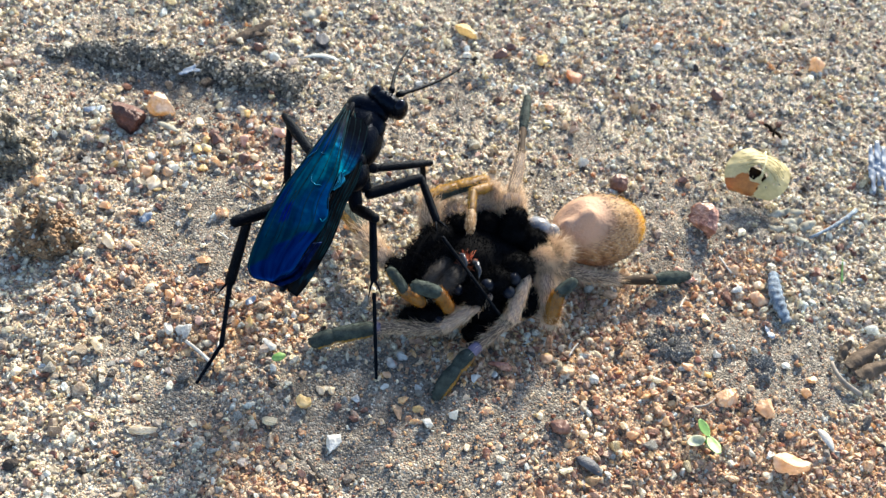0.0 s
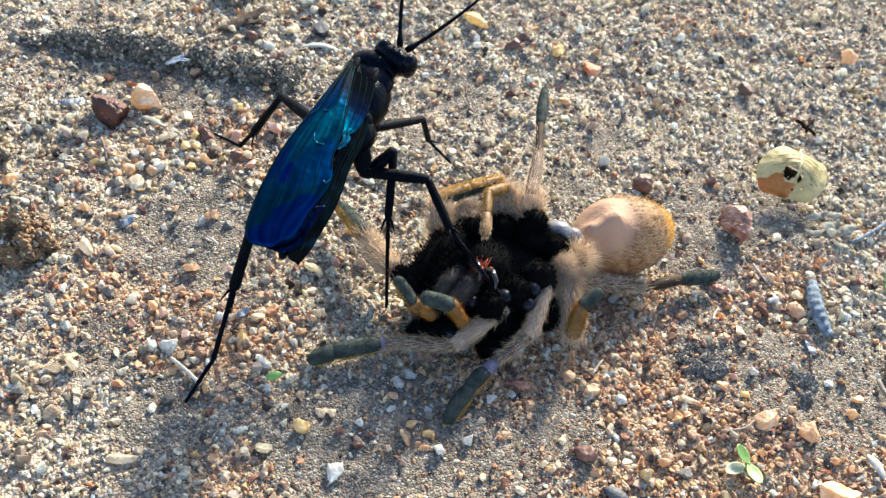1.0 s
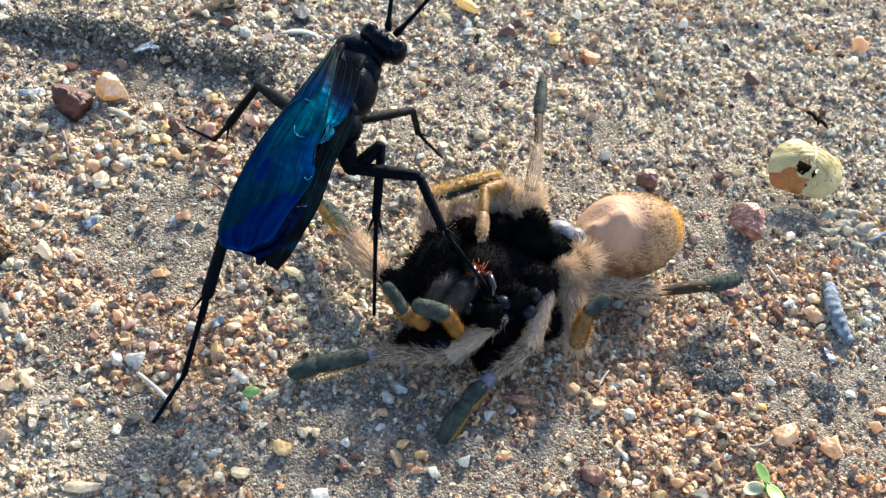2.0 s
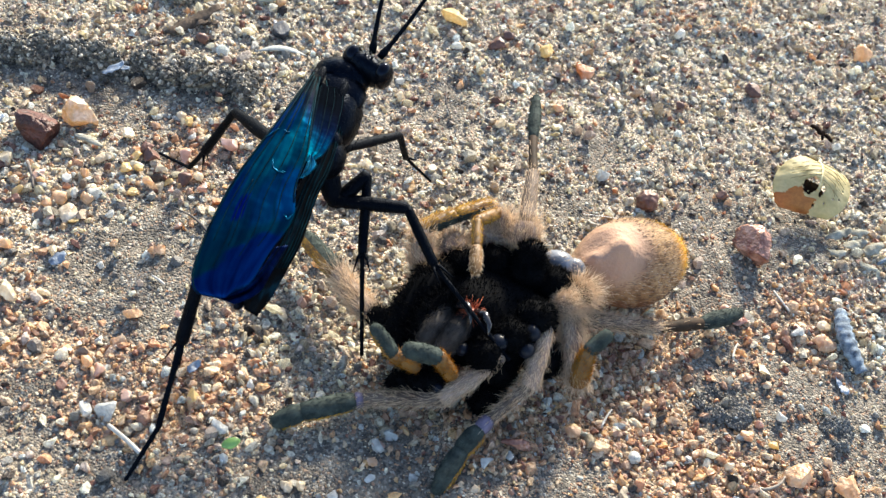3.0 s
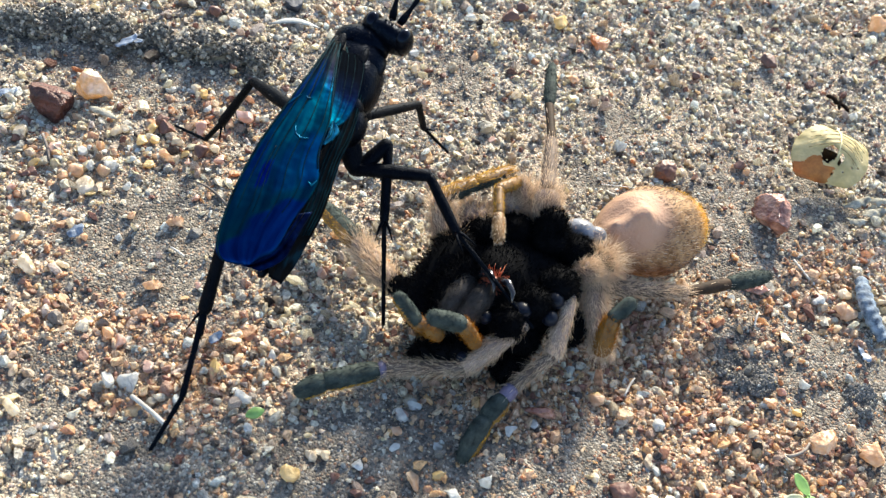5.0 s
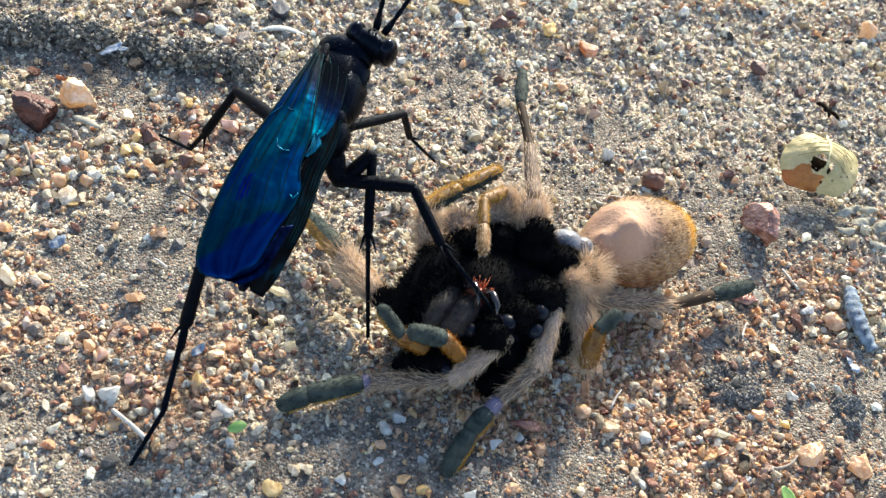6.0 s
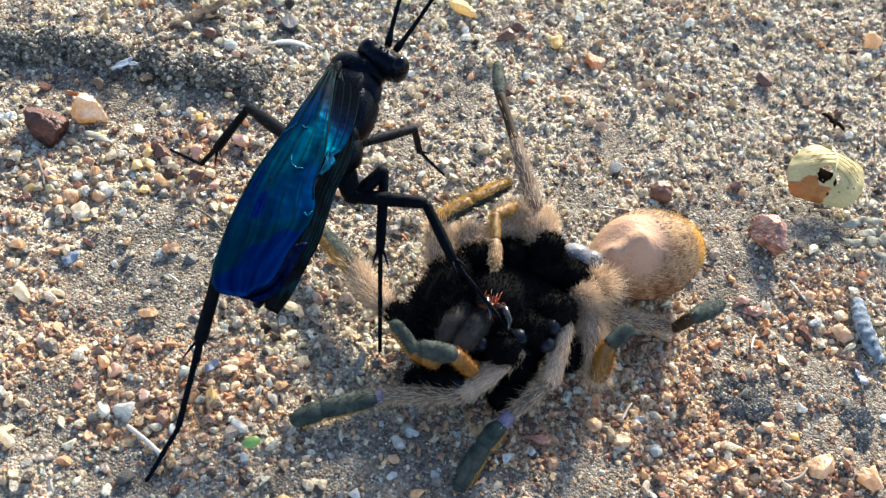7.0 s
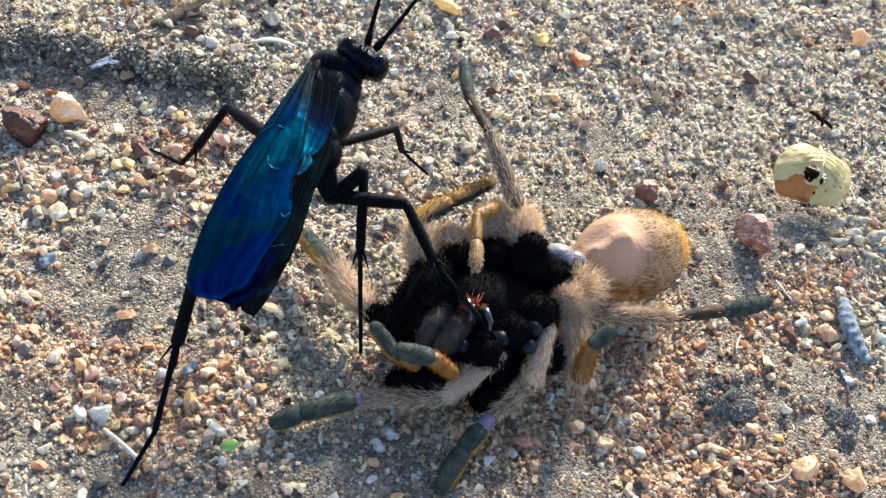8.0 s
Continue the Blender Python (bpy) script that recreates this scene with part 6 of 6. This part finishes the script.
    margin = [((-1.695, -2.385, 2.6), (-1.62, -2.323, 2.56)), ((-1.804, -2.736, 2.48), (-1.683, -2.617, 2.42)), ((-1.902, -3.039, 2.36), (-1.759, -2.916, 2.32)), ((-2.06, -3.267, 2.26), (-1.84, -3.235, 2.22)), ((-2.309, -3.451, 2.22), (-2.056, -3.45, 2.18))]
    for rows, mat, ribs, label in ((fan, M_FANWING, 5, "black-rooted hindwing with a bright cyan pleated fan"), (fan_tip, M_FAN, 3, "bright blue tip of the pleated hindwing"),
                                   (margin[1:], M_MARGIN, 0, "ultramarine wing margin")):
        shape, top, nrm = membrane(rows, o)
        fanned = part("hindwing", shape("hindwing", mat), None, wasp, label)
        for j in range(ribs):
            c = 2 + int(22 * j / max(1, ribs - 1))
            pts = [top[i, c] + nrm[i, c] * 0.003 - o for i in range(2, 37, 2)]
            part("vein", Shape().add(*tube(pts, [0.003] * len(pts), 6)), [M_WINGVEIN], fanned)
    v, f = ball(np.array((-1.68, -0.92, 2.58)) - o, (0.20, 0.17, 0.19), 3, axes)
    part("scutellum", furry(v, f, hair, 200, 0.04, 0.003, -np.array(fwd), 0.8, 8), None, wasp)
    # lumps that cover the roots of the wings
    for at, radii in (((-1.98, -0.30, 3.02), (0.06, 0.17, 0.045)), ((-1.65, -0.38, 2.95), (0.05, 0.16, 0.045)), ((-2.07, -0.28, 2.97), (0.05, 0.14, 0.05))):
        v, f = ball(np.array(at) - o, radii, 3, axes)
        part("tegula", Shape().add(v, f), [M_WASPLEG], wasp)
    v, f = ball(np.array((-1.74, -0.26, 2.78)) - o, (0.38, 0.34, 0.19), 3, axes, 0.06, 3.0)
    part("mesonotum", furry(v, f, hair, 200, 0.04, 0.003, -np.array(fwd), 0.8, 9), None, wasp, "black back shield between the wing roots")
    v, f = ball(np.array((-1.65, -0.35, 2.80)) - o, (0.13, 0.20, 0.15), 3, axes)
    part("mesopleuron", furry(v, f, hair, 90, 0.04, 0.003, -np.array(fwd), 0.8, 10), None, wasp)
    legs = {}
    for i, (k, (joints, specs)) in enumerate(WASP_LEGS.items()):
        specs = [(n, tuple(r[0] * 0.85 * k for k in (1, 0.75, 0.95, 0.68, 0.9, 0.62, 0.85, 0.6, 0.8)) if n == "tarsus" else r, LEG_STYLE) for n, r in specs]
        obs, ln = chain(wasp, W0, "leg", joints, specs, 200 + i)
        spurs = []
        shin = [n for n, r, _ in specs].index("tibia")
        end = Matrix.Translation((0, 0, ln[shin] * CM))
        for side in (-1, 1):
            turn = -1.0 if k == "FL" else 1.0
            v, f = tube([(0, 0, -0.04), (0.06 * side, 0.05 * turn, 0.08), (0.11 * side, 0.13 * turn, 0.26)], [0.028, 0.020, 0.005], 6)
            spurs.append(part("spur", Shape().add(v, f), [M_WASPLEG], obs[0], at=obs[shin].matrix_basis @ end))
        legs[k] = (obs, spurs, end, shin)
    feelers = {}
    for k, (root, side) in ANT.items():
        t = np.linspace(0, 1, 22)
        pts = np.stack([0.10 * t + side * -0.22 * t ** 2.2, 0 * t, 1.75 * t], 1)
        rad = np.where(np.arange(22) % 2 == 0, 0.036, 0.030) * np.linspace(1.05, 0.55, 22)
        rad[:3] = (0.045, 0.055, 0.04)
        feelers[k] = part("antenna", Shape().add(*tube(pts, rad, 9)), [M_WASPLEG], wasp, "long jointed black antenna", at=Matrix.Translation(-cmv(W0)) @ aim(root, np.array(root) + (0.2, 1.0, 0.5)))
    return wasp, legs, feelers


build_ground()
build_ridge()
clod(-8.15, -1.60, (0.42, 0.52, 0.85), 3, "grey crumbly soil clod standing on the sand", M_SOIL)
clod(-6.42, -3.05, (0.46, 0.42, 0.68), 5, "small sandy brown soil clod", M_SANDCLOD)
clod(4.62, -1.62, (0.24, 0.36, 0.05), 7, "low dark grey damp soil patch among the grit", M_DAMP)
clod(6.22, -1.68, (0.20, 0.24, 0.045), 9, "low dark grey damp soil patch among the grit", M_DAMP)
clod(-5.56, 4.38, (0.26, 0.40, 0.24), 13, "dark grey soil lump on the sand", M_SOIL)
build_stones()
build_grains()
build_leaf()
build_litter()
SPIDER = build_spider()
WASP = build_wasp()
build_pebbles()
build_gravel()


def motions():
    wasp, legs, feelers = WASP
    w = np.array(W0)
    d0, d1 = np.array((0.18, -0.70, -0.08)), np.array((0.14, -0.52, -0.05))
    walk(wasp, [(0, pose(*((w + d0) * CM))), (0.1, pose(*((w + d1) * CM))), (0.2, pose(*(w * CM))), (0.5, pose(*(w * CM))), (8, pose(*(w * CM)))])
    first = {
        "FL": [(-1.80, -1.45, 2.25), (-2.28, -1.40, 2.15), (-2.90, -0.70, 2.00), (-2.80, -1.05, 1.00), (-2.75, -1.25, 0.40), (-2.70, -1.75, 0.12)],
        "FR": [(-1.43, -1.38, 2.20), (-1.24, -1.32, 2.10), (-0.52, -0.57, 1.75), (-0.37, -0.55, 0.90), (-0.15, -0.30, 0.12)],
        "MR": [(-1.52, -1.65, 2.10), (-1.31, -2.00, 1.80), (-0.963, -2.276, 2.00), (-0.624, -3.153, 1.20), (-0.252, -3.979, 0.10)],
        "HR": [(-1.49, -1.30, 2.10), (-1.21, -1.70, 1.85), (-0.44, -1.10, 1.95), (0.19, -1.95, 1.60), (1.32, -2.60, 0.98)],
        "HL": [(-1.75, -1.95, 2.10), (-2.18, -2.34, 2.00), (-2.811, -2.957, 2.00), (-2.934, -3.485, 0.95), (-2.756, -4.382, 0.45), (-2.942, -4.951, 0.12)],
    }
    for k, start in first.items():
        last = WASP_LEGS[k][0]
        near = [tuple(np.array(p) + (d1 - d0) * f) for p, f in zip(start, (1, 1, 0.8, 0.4, 0.1, 0.0))]
        key_leg(legs[k][0], (w + d0, w + d1, w, w, w), [(0, start), (0.1, near), (0.2, last), (0.5, last), (8, last)])
        ends = [poses(w, j)[legs[k][3]] @ legs[k][2] for j in (start, near, last, last, last)]
        for ob in legs[k][1]:
            walk(ob, list(zip((0, 0.1, 0.2, 0.5, 8), ends)))
    swing = {
        "L": [(0, (-0.12, 0.93, -0.25)), (0.1, (-0.30, 0.72, 0.62)), (0.2, (-0.10, 0.76, 0.64)), (0.5, (-0.28, 0.73, 0.62)), (1.0, (-0.21, 0.75, 0.63)),
              (1.5, (0.02, 0.76, 0.64)), (2.0, (-0.12, 0.76, 0.64)), (3.5, (-0.02, 0.77, 0.64)), (6.5, (0.03, 0.77, 0.64)), (8, (0.04, 0.77, 0.63))],
        "R": [(0, (0.60, 0.76, -0.22)), (0.1, (0.72, 0.55, 0.43)), (0.2, (0.54, 0.66, 0.53)), (0.5, (0.51, 0.67, 0.54)), (1.0, (0.72, 0.55, 0.43)),
              (1.5, (0.44, 0.69, 0.57)), (2.0, (0.54, 0.65, 0.54)), (3.5, (0.47, 0.67, 0.57)), (6.5, (0.45, 0.69, 0.57)), (8, (0.52, 0.66, 0.55))],
    }
    for k, rows in swing.items():
        root = np.array(ANT[k][0])
        walk(feelers[k], [(t, Matrix.Translation(-cmv(W0)) @ aim(root, root + np.array(d))) for t, d in rows])
    s = np.array(S0)
    hip = (1.22, -0.70, 1.10)
    still = SPIDER_LEGS["T"][0]
    rows = [(0, still), (4.7, still), (5.4, [hip, (1.15, -0.40, 1.45), (1.04, 0.68, 1.38), (0.86, 1.51, 1.35), (0.80, 2.45, 1.28)]),
            (6.0, [hip, (1.15, -0.37, 1.45), (0.97, 0.70, 1.37), (0.72, 1.52, 1.40), (0.66, 2.45, 1.26)]),
            (6.5, [hip, (1.05, -0.31, 1.45), (0.67, 0.70, 1.59), (0.37, 1.49, 1.67), (0.23, 2.42, 1.52)]),
            (7.0, [hip, (1.02, -0.31, 1.45), (0.54, 0.64, 1.70), (0.19, 1.40, 1.81), (0.05, 2.32, 1.62)]),
            (7.5, [hip, (1.01, -0.29, 1.45), (0.46, 0.59, 1.80), (0.12, 1.36, 1.79), (-0.07, 2.28, 1.63)]),
            (8.0, [hip, (1.00, -0.25, 1.45), (0.39, 0.53, 1.91), (0.00, 1.27, 1.80), (-0.21, 2.19, 1.66)])]
    key_leg(SPIDER["T"][0], [s] * len(rows), rows)
    still = SPIDER_LEGS["A"][0]
    rows = [(0, still), (4.7, still), (6.0, [(0.05, -1.45, 0.7), (-0.29, -0.9, 1.32), (0.135, -0.454, 1.4), (0.559, -0.008, 1.42)]), (8.0, [(0.05, -1.45, 0.7), (-0.33, -0.89, 1.33), (0.1, -0.45, 1.42), (0.53, -0.009, 1.45)])]
    key_leg(SPIDER["A"][0], [s] * len(rows), rows)
    still = PALPS[1][0]
    rows = [(0, still), (4.7, still), (6.0, [still[0], (0.342, -2.948, 1.38), (-0.086, -3.044, 1.5)]), (8.0, [still[0], (0.278, -2.982, 1.38), (-0.169, -3.083, 1.5)])]
    key_leg(SPIDER["palp", 1][0], [s] * len(rows), rows)
    hip = (2.05, -1.25, 0.65)
    rows = [(0, [hip, (3.43, -0.82, 0.42), (4.11, -0.43, 0.26), (4.77, -0.04, 0.17)]),
            (0.3, [hip, (3.325, -0.719, 0.3), (3.743, -0.969, 0.93), (4.321, -0.478, 0.775)]),
            (0.5, [hip, (3.28, -0.81, 0.22), (3.532, -1.031, 0.945), (3.656, -1.285, 1.66)]),
            (0.75, [hip, (3.304, -0.936, 0.3), (3.609, -1.2, 0.985), (4.14, -0.66, 0.825)]),
            (1.0, [hip, (3.40, -0.75, 0.38), (4.01, -0.26, 0.27), (4.70, 0.11, 0.23)]),
            (1.5, [hip, (3.44, -0.83, 0.53), (4.16, -0.49, 0.61), (4.77, -0.03, 0.45)]),
            (3.5, [hip, (3.43, -0.85, 0.40), (4.02, -0.35, 0.20), (4.66, 0.09, 0.18)]),
            (4.0, [hip, (3.41, -0.82, 0.36), (3.89, -0.21, 0.19), (4.52, 0.24, 0.17)]),
            (4.5, [hip, (3.47, -0.91, 0.66), (4.12, -0.46, 0.54), (4.79, -0.06, 0.47)]),
            (6.0, [hip, (3.45, -0.86, 0.50), (4.10, -0.40, 0.40), (4.75, 0.02, 0.34)]),
            (6.6, [hip, (3.49, -1.02, 0.74), (4.18, -0.62, 0.66), (4.83, -0.20, 0.60)]),
            (6.8, [hip, (3.49, -1.02, 0.64), (4.18, -0.63, 0.52), (4.87, -0.28, 0.45)]),
            (6.9, [hip, (3.48, -0.99, 0.50), (4.05, -0.66, 0.60), (4.71, -0.27, 0.50)]),
            (7.0, [hip, (3.43, -0.93, 0.31), (3.44, -1.23, 1.05), (3.95, -0.69, 0.82)]),
            (7.2, [hip, (3.44, -0.89, 0.40), (3.49, -1.22, 1.12), (4.05, -0.69, 1.02)]),
            (7.4, [hip, (3.47, -0.93, 0.59), (3.68, -1.02, 1.12), (4.22, -0.53, 1.03)]),
            (7.5, [hip, (3.454, -0.985, 0.7), (3.589, -1.271, 1.43), (4.182, -0.796, 1.28)]),
            (7.6, [hip, (3.49, -1.10, 0.84), (4.06, -0.58, 0.64), (4.70, -0.13, 0.64)]),
            (7.8, [hip, (3.49, -1.01, 0.77), (4.16, -0.59, 0.70), (4.84, -0.21, 0.72)]),
            (8.0, [hip, (3.48, -1.10, 0.90), (4.19, -0.74, 0.84), (4.88, -0.38, 0.84)])]
    key_leg(SPIDER["R"][0], [s] * len(rows), rows)


motions()
